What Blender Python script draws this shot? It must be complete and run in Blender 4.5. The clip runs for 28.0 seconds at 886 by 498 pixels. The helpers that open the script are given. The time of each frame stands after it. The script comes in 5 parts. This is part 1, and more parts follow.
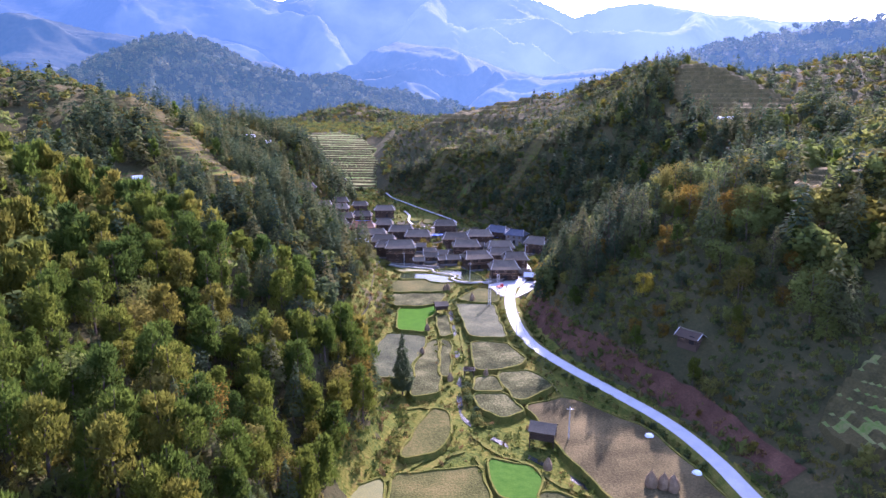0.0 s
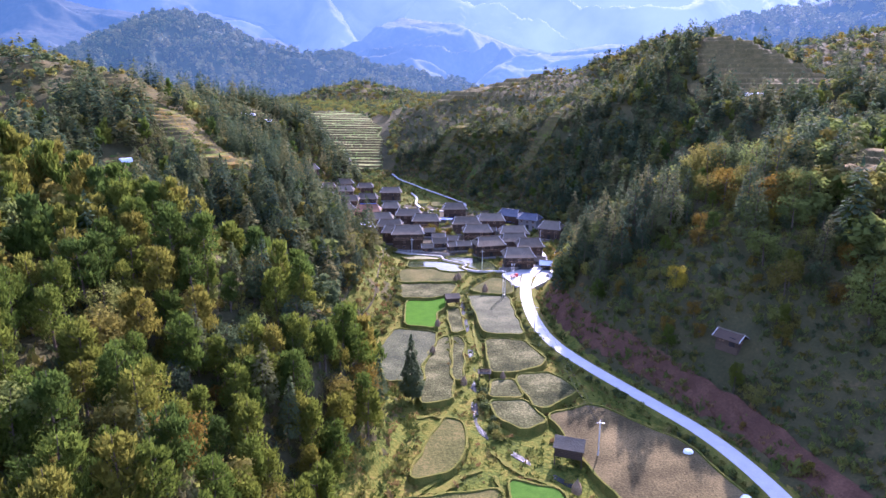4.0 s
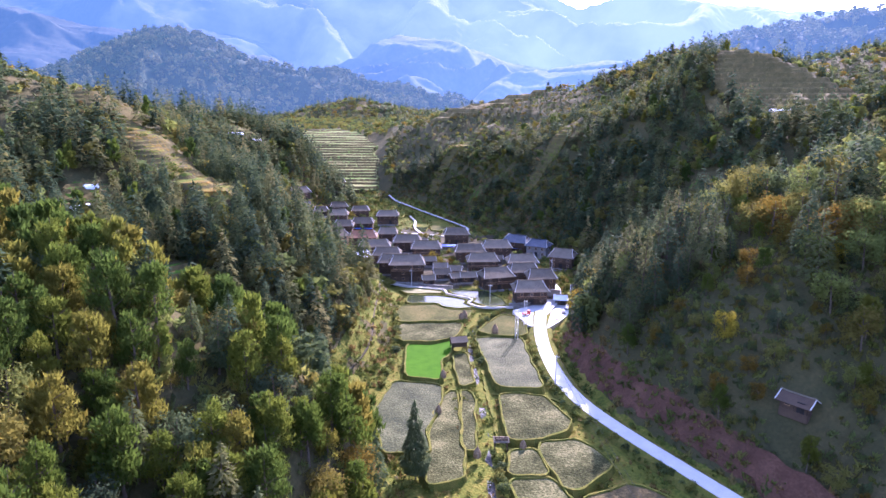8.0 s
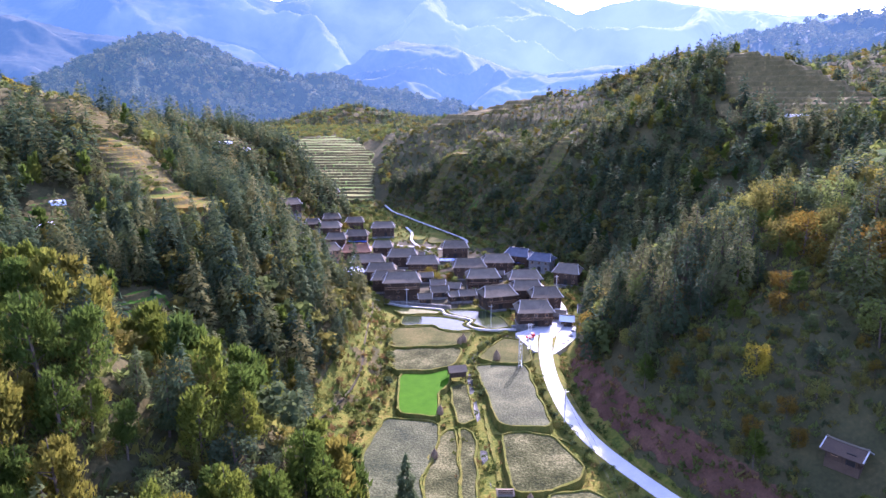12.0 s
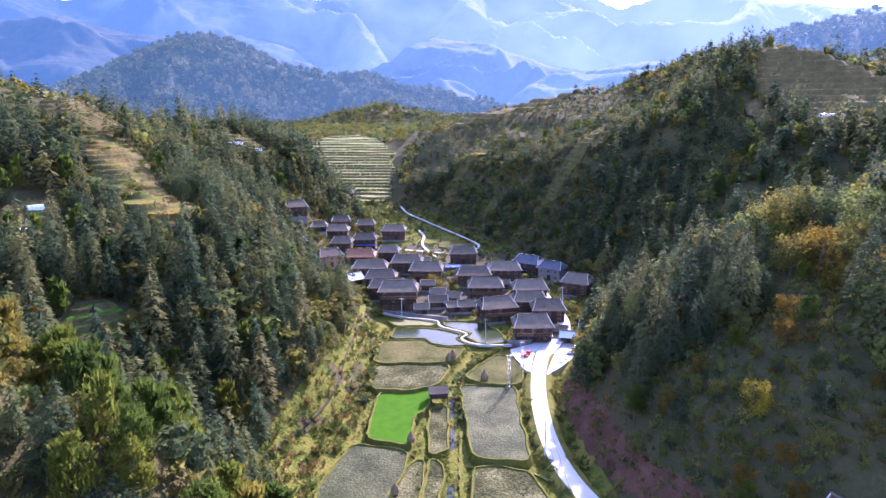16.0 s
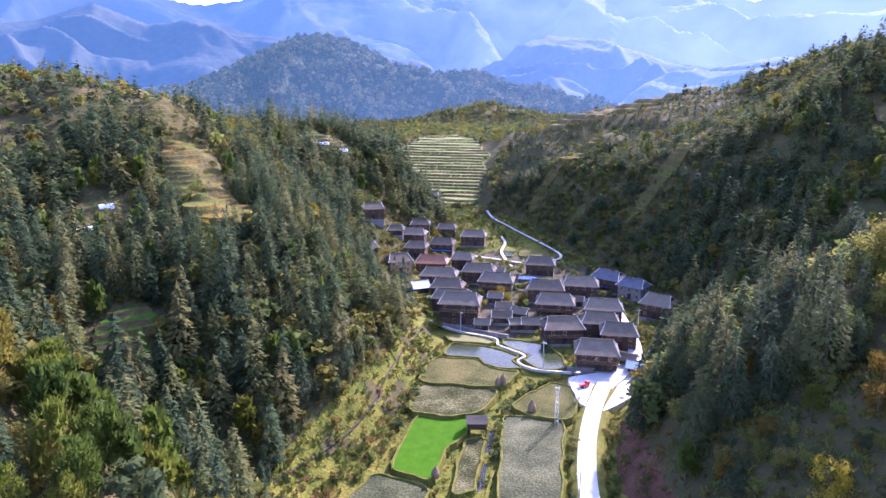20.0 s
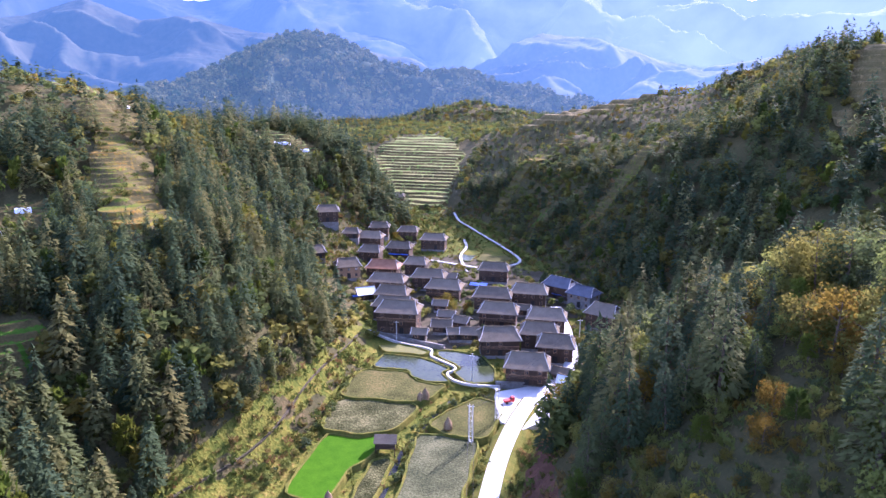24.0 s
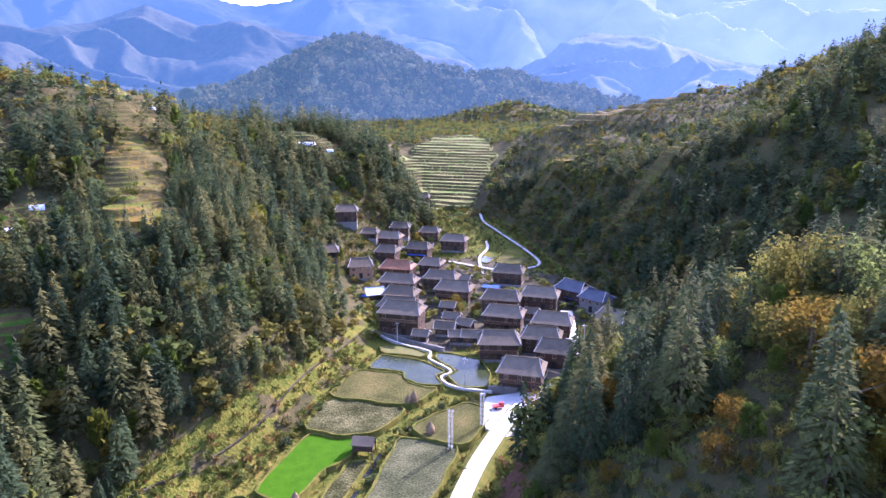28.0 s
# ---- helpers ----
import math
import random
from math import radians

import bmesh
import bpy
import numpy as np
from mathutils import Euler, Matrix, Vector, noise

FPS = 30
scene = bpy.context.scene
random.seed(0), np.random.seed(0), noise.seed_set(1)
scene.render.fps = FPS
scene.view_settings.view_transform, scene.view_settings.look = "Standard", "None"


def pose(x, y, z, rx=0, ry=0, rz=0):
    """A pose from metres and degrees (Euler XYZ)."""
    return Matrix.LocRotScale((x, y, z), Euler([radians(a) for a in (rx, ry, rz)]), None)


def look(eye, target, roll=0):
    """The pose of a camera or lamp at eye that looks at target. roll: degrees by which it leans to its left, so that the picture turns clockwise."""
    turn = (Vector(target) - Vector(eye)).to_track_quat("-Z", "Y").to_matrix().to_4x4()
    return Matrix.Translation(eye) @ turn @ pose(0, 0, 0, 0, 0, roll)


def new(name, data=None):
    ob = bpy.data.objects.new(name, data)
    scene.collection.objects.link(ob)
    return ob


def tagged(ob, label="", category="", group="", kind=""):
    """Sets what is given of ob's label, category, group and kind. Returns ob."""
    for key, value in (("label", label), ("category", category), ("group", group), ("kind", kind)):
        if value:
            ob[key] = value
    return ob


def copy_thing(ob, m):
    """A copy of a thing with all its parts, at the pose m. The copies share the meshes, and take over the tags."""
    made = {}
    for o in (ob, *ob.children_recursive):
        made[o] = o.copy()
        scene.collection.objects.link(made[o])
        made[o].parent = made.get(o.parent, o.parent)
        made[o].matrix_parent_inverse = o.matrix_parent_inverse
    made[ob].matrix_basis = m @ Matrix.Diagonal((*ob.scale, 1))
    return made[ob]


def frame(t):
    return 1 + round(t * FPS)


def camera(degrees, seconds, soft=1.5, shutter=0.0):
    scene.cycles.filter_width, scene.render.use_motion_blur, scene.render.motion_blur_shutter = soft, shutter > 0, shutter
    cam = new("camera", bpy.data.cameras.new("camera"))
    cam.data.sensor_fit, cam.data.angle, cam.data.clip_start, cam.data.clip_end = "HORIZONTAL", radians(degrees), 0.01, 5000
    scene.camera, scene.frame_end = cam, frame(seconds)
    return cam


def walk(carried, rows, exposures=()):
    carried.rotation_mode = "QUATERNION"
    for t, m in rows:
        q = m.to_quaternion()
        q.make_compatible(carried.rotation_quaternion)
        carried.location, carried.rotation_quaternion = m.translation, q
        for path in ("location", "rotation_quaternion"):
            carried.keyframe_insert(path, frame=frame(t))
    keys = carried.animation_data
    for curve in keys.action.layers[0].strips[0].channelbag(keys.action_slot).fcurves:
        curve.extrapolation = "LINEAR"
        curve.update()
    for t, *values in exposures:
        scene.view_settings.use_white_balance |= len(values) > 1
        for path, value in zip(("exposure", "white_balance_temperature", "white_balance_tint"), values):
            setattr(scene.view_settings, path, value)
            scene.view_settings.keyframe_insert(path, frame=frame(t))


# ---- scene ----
cam = camera(69.74, 28.0)
PATH = [
    (0, (3.00, -222.86, 69.92), (2.76, -125.14, 48.70), 0.40),
    (0.5, (2.87, -221.09, 69.90), (2.38, -124.07, 45.68), 0.34),
    (1, (2.75, -219.67, 69.82), (1.92, -122.67, 45.54), 0.36),
    (2, (2.42, -216.19, 69.58), (1.15, -119.20, 45.26), 0.30),
    (3, (1.78, -211.78, 69.49), (0.55, -114.82, 45.07), 0.37),
    (3.5, (1.58, -209.20, 69.46), (0.32, -112.24, 45.01), 0.29),
    (5.5, (0.06, -198.11, 69.49), (-0.82, -101.18, 44.94), 0.19),
    (6, (-0.07, -195.31, 69.47), (-0.99, -98.39, 44.87), 0.14),
    (6.5, (-0.53, -191.89, 69.49), (-1.33, -94.96, 44.90), 0.14),
    (7, (-0.95, -188.31, 69.46), (-1.58, -91.39, 44.85), 0.20),
    (7.5, (-1.31, -184.68, 69.49), (-1.88, -87.75, 44.91), 0.14),
    (8, (-1.63, -181.42, 69.57), (-2.19, -83.88, 47.54), 0.06),
    (8.5, (-2.10, -178.37, 69.61), (-2.57, -80.81, 47.65), 0.03),
    (9, (-2.49, -175.61, 69.65), (-2.84, -77.80, 48.83), -0.05),
    (10, (-3.56, -171.34, 69.81), (-3.42, -73.55, 48.92), 0.00),
    (11, (-3.13, -168.20, 69.93), (-3.16, -70.44, 48.89), -0.10),
    (12, (-0.83, -165.04, 70.04), (-1.34, -67.31, 48.84), -0.25),
    (12.5, (0.79, -163.10, 70.05), (-0.11, -65.40, 48.75), -0.31),
    (14.5, (8.48, -156.61, 70.49), (4.01, -59.02, 49.13), -0.51),
    (15, (10.20, -155.19, 70.64), (5.08, -57.65, 49.18), -0.40),
    (15.5, (12.14, -153.41, 70.79), (6.38, -55.92, 49.29), -0.39),
    (16, (13.55, -152.16, 71.00), (6.78, -54.74, 49.44), -0.40),
    (16.5, (15.27, -150.69, 71.21), (4.32, -53.66, 49.61), -0.40),
    (17, (16.81, -148.90, 71.42), (2.93, -52.25, 49.83), -0.33),
    (17.5, (18.33, -147.08, 71.60), (2.12, -50.79, 50.04), -0.28),
    (18, (20.08, -145.14, 71.85), (1.68, -49.25, 50.25), -0.23),
    (19, (23.44, -141.40, 72.49), (1.38, -46.31, 50.76), -0.18),
    (19.5, (25.20, -139.68, 72.62), (1.76, -44.93, 50.89), -0.12),
    (20, (27.12, -137.53, 72.74), (3.35, -42.87, 50.94), -0.15),
    (20.5, (29.46, -135.77, 72.75), (5.49, -41.16, 50.95), -0.13),
    (21, (31.58, -133.91, 72.75), (7.56, -39.32, 50.95), -0.14),
    (21.5, (33.95, -132.11, 72.77), (10.04, -37.49, 50.98), -0.08),
    (23.5, (42.88, -126.94, 74.17), (19.13, -32.37, 52.01), 0.21),
    (24, (44.71, -125.63, 74.17), (21.02, -31.04, 52.01), 0.23),
    (25, (48.04, -123.39, 74.02), (24.71, -28.69, 51.96), 0.32),
    (26, (51.40, -121.29, 73.69), (27.92, -26.61, 51.68), 0.21),
    (26.5, (53.09, -120.16, 73.60), (29.12, -25.61, 51.55), 0.16),
    (27, (54.73, -119.53, 73.50), (30.71, -24.98, 51.51), 0.11),
    (27.5, (56.55, -119.03, 73.49), (29.42, -25.33, 51.50), 0.02),
    (28, (58.44, -118.89, 73.50), (27.12, -26.50, 51.53), -0.06),
]
walk(cam, [(t, look(eye, target, roll)) for t, eye, target, roll in PATH], [(0, 2.2, 5500, 49), (8, 2.5, 5500, 49), (12, 2.45, 5500, 49), (28, 2.43, 5500, 49)])

# ---- world, sun ----
SUN_EL, SUN_AZ = radians(32), radians(21)  # the sun stands ahead, a little to the right of the valley's axis
world = bpy.data.worlds.new("sky")
scene.world = world
world.use_nodes = True
wn = world.node_tree.nodes
sky = wn.new("ShaderNodeTexSky")
sky.sky_type = "NISHITA"
sky.sun_disc = False
sky.sun_elevation, sky.sun_rotation = SUN_EL, SUN_AZ
sky.altitude, sky.air_density, sky.dust_density, sky.ozone_density = 600, 1.0, 1.6, 1.0
world.node_tree.links.new(sky.outputs[0], wn["Background"].inputs[0])
wn["Background"].inputs[1].default_value = 0.15
sun = new("sun", bpy.data.lights.new("sun", "SUN"))
sun.data.energy, sun.data.angle, sun.data.color = 3.3, radians(0.6), (1.0, 0.92, 0.80)
to_sun = Vector((math.sin(SUN_AZ) * math.cos(SUN_EL), math.cos(SUN_AZ) * math.cos(SUN_EL), math.sin(SUN_EL)))
sun.matrix_world = look(to_sun * 500, (0, 0, 0))


# ---- materials ----
def material(name, dark, light, scale=1.0, rough=0.85, bump=0.3, metal=0.0, third=None, fine=7.0, attr="", own=0.0, thin=0.0, spec=0.3, contrast=0.5):
    """A surface with colour varied at two scales. attr: a mesh attribute that picks the hue; own: how much each object differs; thin: light that passes through."""
    m = bpy.data.materials.new(name)
    m.use_nodes = True
    nt = m.node_tree
    n, link = nt.nodes, nt.links.new
    p = n["Principled BSDF"]
    geo = n.new("ShaderNodeNewGeometry")
    big, small = n.new("ShaderNodeTexNoise"), n.new("ShaderNodeTexNoise")
    big.inputs["Scale"].default_value, small.inputs["Scale"].default_value = scale, scale * fine
    big.inputs["Detail"].default_value, small.inputs["Detail"].default_value = 4, 3
    link(geo.outputs["Position"], big.inputs["Vector"]), link(geo.outputs["Position"], small.inputs["Vector"])
    mix = n.new("ShaderNodeMath")
    mix.operation = "MULTIPLY_ADD"
    mix.inputs[1].default_value = 0.55
    link(big.outputs["Fac"], mix.inputs[0])
    part2 = n.new("ShaderNodeMath")
    part2.operation = "MULTIPLY"
    part2.inputs[1].default_value = 0.45
    link(small.outputs["Fac"], part2.inputs[0])
    link(part2.outputs[0], mix.inputs[2])
    last = mix.outputs[0]
    if attr or own:
        src = n.new("ShaderNodeAttribute") if attr else n.new("ShaderNodeObjectInfo")
        if attr:
            src.attribute_name = attr
        hue = src.outputs["Fac"] if attr else src.outputs["Random"]
        blend = n.new("ShaderNodeMix")
        blend.data_type = "FLOAT"
        blend.inputs["Factor"].default_value = 0.75 if attr else own
        link(last, blend.inputs["A"]), link(hue, blend.inputs["B"])
        last = blend.outputs["Result"]
    ramp = n.new("ShaderNodeValToRGB")
    e = ramp.color_ramp.elements
    lo, hi = (0.5 - contrast / 2, 0.5 + contrast / 2) if not (attr or own) else (0.12, 0.9)
    e[0].position, e[0].color = lo, (*dark, 1)
    e[1].position, e[1].color = hi, (*light, 1)
    for k, c in enumerate(third or ()):
        x = ramp.color_ramp.elements.new(lo + (hi - lo) * (k + 1) / (len(third) + 1))
        x.color = (*c, 1)
    link(last, ramp.inputs["Fac"])
    link(ramp.outputs["Color"], p.inputs["Base Color"])
    p.inputs["Roughness"].default_value, p.inputs["Metallic"].default_value = rough, metal
    p.inputs["Specular IOR Level"].default_value = spec if rough < 0.9 else min(spec, 0.05)
    if bump:
        b = n.new("ShaderNodeBump")
        b.inputs["Strength"].default_value, b.inputs["Distance"].default_value = bump, 0.6 / scale / fine
        link(small.outputs["Fac"], b.inputs["Height"]), link(b.outputs["Normal"], p.inputs["Normal"])
    if thin:
        t, add = n.new("ShaderNodeBsdfTranslucent"), n.new("ShaderNodeMixShader")
        add.inputs[0].default_value = thin
        link(ramp.outputs["Color"], t.inputs["Color"])
        link(p.outputs[0], add.inputs[1]), link(t.outputs[0], add.inputs[2])
        link(add.outputs[0], n["Material Output"].inputs["Surface"])
    return m


FIR = dict(dark=(0.038, 0.062, 0.032), light=(0.165, 0.150, 0.052), third=[(0.058, 0.088, 0.038), (0.098, 0.120, 0.042)], scale=0.6, rough=0.85, bump=0, thin=0.45, spec=0.05)
# pine tones are darkened for the shade on the near left slope
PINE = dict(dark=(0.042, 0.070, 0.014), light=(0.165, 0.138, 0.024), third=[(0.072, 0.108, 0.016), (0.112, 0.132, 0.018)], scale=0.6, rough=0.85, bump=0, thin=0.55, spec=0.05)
LEAF = dict(dark=(0.060, 0.085, 0.042), light=(0.170, 0.106, 0.018), third=[(0.085, 0.112, 0.036), (0.122, 0.152, 0.040), (0.152, 0.180, 0.042), (0.168, 0.182, 0.042), (0.180, 0.172, 0.040), (0.156, 0.144, 0.032), (0.154, 0.130, 0.028), (0.168, 0.146, 0.024), (0.168, 0.122, 0.020)], scale=0.6, rough=0.85, bump=0, thin=0.55, spec=0.05)
M = dict(
    ground=material("forest_floor", (0.034, 0.030, 0.016), (0.15, 0.105, 0.048), 0.11, 0.95, 0.6, third=[(0.05, 0.05, 0.02), (0.075, 0.064, 0.026)], fine=14),
    floor=material("valley_grass", (0.024, 0.034, 0.008), (0.180, 0.130, 0.034), 0.16, 0.95, 1.0, third=[(0.068, 0.086, 0.013), (0.125, 0.118, 0.020)], fine=9, contrast=0.36),
    bund=material("grassy_bank", (0.038, 0.046, 0.011), (0.200, 0.155, 0.042), 0.5, 0.95, 0.9, third=[(0.080, 0.094, 0.016), (0.138, 0.122, 0.026)], fine=9),
    earth=material("earth", (0.05, 0.034, 0.018), (0.15, 0.105, 0.06), 0.4, 0.95, 0.6, third=[(0.19, 0.125, 0.07)], fine=10),
    cut=material("red_earth", (0.06, 0.028, 0.017), (0.17, 0.085, 0.05), 0.22, 0.95, 0.8, third=[(0.10, 0.05, 0.03)], fine=9),
    green=material("young_crop", (0.022, 0.090, 0.001), (0.055, 0.150, 0.003), 0.4, 0.9, 0.5, fine=10, thin=0.15),
    greens=material("vegetable_crop", (0.020, 0.070, 0.006), (0.065, 0.135, 0.016), 0.7, 0.95, 0.9, fine=9),
    stubble=material("rice_stubble", (0.030, 0.031, 0.009), (0.132, 0.110, 0.038), 0.12, 0.95, 0.8, third=[(0.056, 0.060, 0.016), (0.088, 0.082, 0.025)], fine=18, contrast=0.27),
    dry=material("dry_stubble", (0.040, 0.033, 0.015), (0.140, 0.110, 0.050), 0.12, 0.95, 0.8, third=[(0.080, 0.065, 0.029)], fine=18, contrast=0.27),
    wet=material("wet_stubble", (0.020, 0.023, 0.009), (0.152, 0.142, 0.064), 0.14, 0.8, 1.0, third=[(0.040, 0.043, 0.015), (0.074, 0.075, 0.030)], fine=15, spec=0.02, contrast=0.26),
    water=material("still_water", (0.014, 0.022, 0.010), (0.046, 0.058, 0.020), 0.12, 0.14, 0.04, fine=9, spec=0.12),
    stream=material("running_water", (0.010, 0.013, 0.014), (0.12, 0.12, 0.12), 0.5, 0.3, 0.6, third=[(0.013, 0.017, 0.019), (0.018, 0.022, 0.022), (0.028, 0.030, 0.030)], fine=6, spec=0.08),
    flood=material("flooded_stubble", (0.020, 0.027, 0.012), (0.108, 0.112, 0.054), 0.12, 0.7, 0.7, third=[(0.037, 0.045, 0.018), (0.065, 0.070, 0.030)], fine=18, spec=0.04, contrast=0.27),
    moss=material("pond_weed", (0.050, 0.062, 0.007), (0.135, 0.125, 0.016), 0.5, 0.7, 0.4, fine=8),
    concrete=material("pale_concrete", (0.36, 0.355, 0.335), (0.54, 0.53, 0.50), 0.35, 0.8, 0.15, fine=12),
    path=material("path_concrete", (0.34, 0.33, 0.295), (0.50, 0.48, 0.44), 0.6, 0.85, 0.2, fine=10),
    timber=material("weathered_timber", (0.034, 0.022, 0.014), (0.125, 0.078, 0.045), 0.7, 0.85, 0.3, third=[(0.066, 0.043, 0.026)], fine=8, own=0.35),
    newwood=material("fresh_timber", (0.22, 0.12, 0.06), (0.42, 0.26, 0.14), 0.7, 0.8, 0.2, fine=8, own=0.3),
    tile=material("grey_roof_tile", (0.064, 0.053, 0.038), (0.270, 0.222, 0.150), 0.5, 0.9, 0.6, third=[(0.110, 0.092, 0.065), (0.172, 0.142, 0.099)], fine=7, own=0.3, spec=0.05),
    # blue-grey sheet roof, its colour darkened for the hill's shade
    slate=material("shaded_blue_grey_roof", (0.026, 0.033, 0.044), (0.085, 0.100, 0.125), 0.5, 0.6, 0.2, fine=7),
    # lighter copy of the riser; the paleness of haze is in its colour
    hazed_riser=material("hazed_riser", (0.050, 0.046, 0.018), (0.175, 0.128, 0.052), 0.3, 0.95, 0.6, third=[(0.095, 0.078, 0.031)]),
    redtile=material("orange_roof_tile", (0.15, 0.068, 0.032), (0.30, 0.145, 0.075), 0.5, 0.8, 0.4, fine=8),
    lime=material("white_lime", (0.55, 0.54, 0.52), (0.82, 0.81, 0.78), 0.8, 0.8, 0.2, fine=8),
    verge=material("weathered_lime", (0.32, 0.30, 0.27), (0.62, 0.58, 0.52), 0.9, 0.85, 0.2, fine=8),
    yard=material("trodden_earth", (0.024, 0.021, 0.014), (0.10, 0.083, 0.056), 0.22, 0.95, 0.6, third=[(0.055, 0.052, 0.028), (0.09, 0.076, 0.05)], fine=11, contrast=0.36),
    stone=material("rubble_stone", (0.10, 0.095, 0.085), (0.32, 0.30, 0.27), 0.9, 0.9, 0.6, third=[(0.2, 0.19, 0.17)], fine=5),
    dark=material("dark_interior", (0.012, 0.011, 0.010), (0.03, 0.027, 0.024), 1.0, 0.7, 0.1),
    glass=material("window_glass", (0.02, 0.025, 0.03), (0.05, 0.055, 0.06), 1.0, 0.12, 0.0, spec=0.6),
    blue=material("blue_tarpaulin", (0.03, 0.10, 0.45), (0.10, 0.25, 0.75), 0.8, 0.5, 0.2, fine=5),
    straw=material("straw", (0.13, 0.085, 0.05), (0.34, 0.24, 0.13), 1.2, 0.95, 0.8, third=[(0.22, 0.15, 0.085)], fine=9),
    metal=material("galvanised_steel", (0.45, 0.46, 0.47), (0.68, 0.69, 0.70), 2.0, 0.45, 0.05, metal=0.6),
    bark=material("bark", (0.05, 0.038, 0.028), (0.16, 0.125, 0.09), 3.0, 0.95, 0.5),
    red=material("red_paint", (0.42, 0.03, 0.03), (0.65, 0.07, 0.06), 2.0, 0.4, 0.05),
    rubber=material("rubber", (0.015, 0.015, 0.015), (0.04, 0.04, 0.04), 4.0, 0.85, 0.2),
    sheet=material("white_sheet", (0.62, 0.66, 0.72), (0.82, 0.84, 0.88), 0.6, 0.5, 0.1),
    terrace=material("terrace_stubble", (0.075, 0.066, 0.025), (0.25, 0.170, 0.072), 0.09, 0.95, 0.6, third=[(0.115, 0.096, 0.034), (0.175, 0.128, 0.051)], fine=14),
    ridge=material("ridge_grass", (0.032, 0.056, 0.008), (0.210, 0.108, 0.024), 0.09, 0.95, 0.8, third=[(0.072, 0.100, 0.012), (0.155, 0.096, 0.020)], fine=9),
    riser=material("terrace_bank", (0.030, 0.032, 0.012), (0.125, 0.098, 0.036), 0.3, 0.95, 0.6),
    terrace_green=material("terrace_green", (0.07, 0.12, 0.02), (0.26, 0.24, 0.08), 0.07, 0.95, 0.5, third=[(0.10, 0.16, 0.03), (0.19, 0.18, 0.065)], fine=14),
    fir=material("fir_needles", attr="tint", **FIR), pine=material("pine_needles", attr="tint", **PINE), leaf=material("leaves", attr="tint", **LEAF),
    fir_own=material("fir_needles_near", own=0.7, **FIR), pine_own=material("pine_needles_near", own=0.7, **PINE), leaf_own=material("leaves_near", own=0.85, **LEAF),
    gold=material("golden_leaves", (0.16, 0.15, 0.02), (0.42, 0.32, 0.03), 0.6, 0.85, 0.0, thin=0.55, spec=0.05), orange=material("rust_leaves", (0.078, 0.050, 0.006), (0.170, 0.104, 0.010), 0.6, 0.85, 0.0, thin=0.55, spec=0.05),
    grass=material("tall_grass", (0.050, 0.068, 0.016), (0.215, 0.128, 0.050), 0.3, 0.9, 0.0, third=[(0.082, 0.112, 0.022), (0.122, 0.134, 0.027), (0.150, 0.118, 0.036)], fine=9, attr="tint", thin=0.3),
)


# ---- helpers ----
def mesh_of(name, bm, mat):
    me = bpy.data.meshes.new(name)
    bm.normal_update()
    bm.to_mesh(me)
    bm.free()
    me.materials.append(mat)
    return me


def part(name, bm, mat, parent=None, label="", at=None):
    ob = new(name, bm if isinstance(bm, bpy.types.Mesh) else mesh_of(name, bm, mat))
    ob.parent = parent
    if at is not None:
        ob.matrix_basis = at
    if label:
        ob["label"] = label
    return ob


def thing(name, x, y, z, turn=0.0, label="", category="", group="", kind=""):
    ob = new(name)
    ob.empty_display_size = 0.2
    ob.matrix_basis = pose(x, y, z, 0, 0, turn)
    return tagged(ob, label, category, group, kind)


def box(bm, x0, x1, y0, y1, z0, z1):
    v = [bm.verts.new(p) for p in ((x0, y0, z0), (x1, y0, z0), (x1, y1, z0), (x0, y1, z0), (x0, y0, z1), (x1, y0, z1), (x1, y1, z1), (x0, y1, z1))]
    for f in ((3, 2, 1, 0), (4, 5, 6, 7), (0, 1, 5, 4), (1, 2, 6, 5), (2, 3, 7, 6), (3, 0, 4, 7)):
        bm.faces.new([v[i] for i in f])
    return bm


def boxed(*size):
    return box(bmesh.new(), *size)


def lathe(bm, profile, sides=8, centre=(0, 0, 0), wobble=0.0, seed=0):
    """Rings of (radius, height) closed at both ends."""
    r = random.Random(seed)
    rings = []
    for rad, h in profile:
        rings.append([bm.verts.new((centre[0] + rad * (1 + wobble * r.uniform(-1, 1)) * math.cos(6.2832 * k / sides), centre[1] + rad * (1 + wobble * r.uniform(-1, 1)) * math.sin(6.2832 * k / sides), centre[2] + h)) for k in range(sides)])
    for a, b in zip(rings, rings[1:]):
        for k in range(sides):
            bm.faces.new((a[k], a[(k + 1) % sides], b[(k + 1) % sides], b[k]))
    bm.faces.new(rings[0][::-1])
    bm.faces.new(rings[-1])
    return bm


def raw(name, verts, faces, mat, tint=None, smooth=False):
    """A mesh from arrays; faces all have the same number of corners."""
    me = bpy.data.meshes.new(name)
    verts, faces = np.asarray(verts, np.float32), np.asarray(faces, np.int32)
    k = faces.shape[1]
    me.vertices.add(len(verts))
    me.vertices.foreach_set("co", verts.ravel())
    me.loops.add(faces.size)
    me.loops.foreach_set("vertex_index", faces.ravel())
    me.polygons.add(len(faces))
    me.polygons.foreach_set("loop_start", np.arange(0, faces.size, k, dtype=np.int32))
    me.polygons.foreach_set("use_smooth", np.full(len(faces), smooth))
    if tint is not None:
        a = me.attributes.new("tint", "FLOAT", "POINT")
        a.data.foreach_set("value", np.asarray(tint, np.float32))
    me.materials.append(mat)
    me.update(calc_edges=True)
    return me


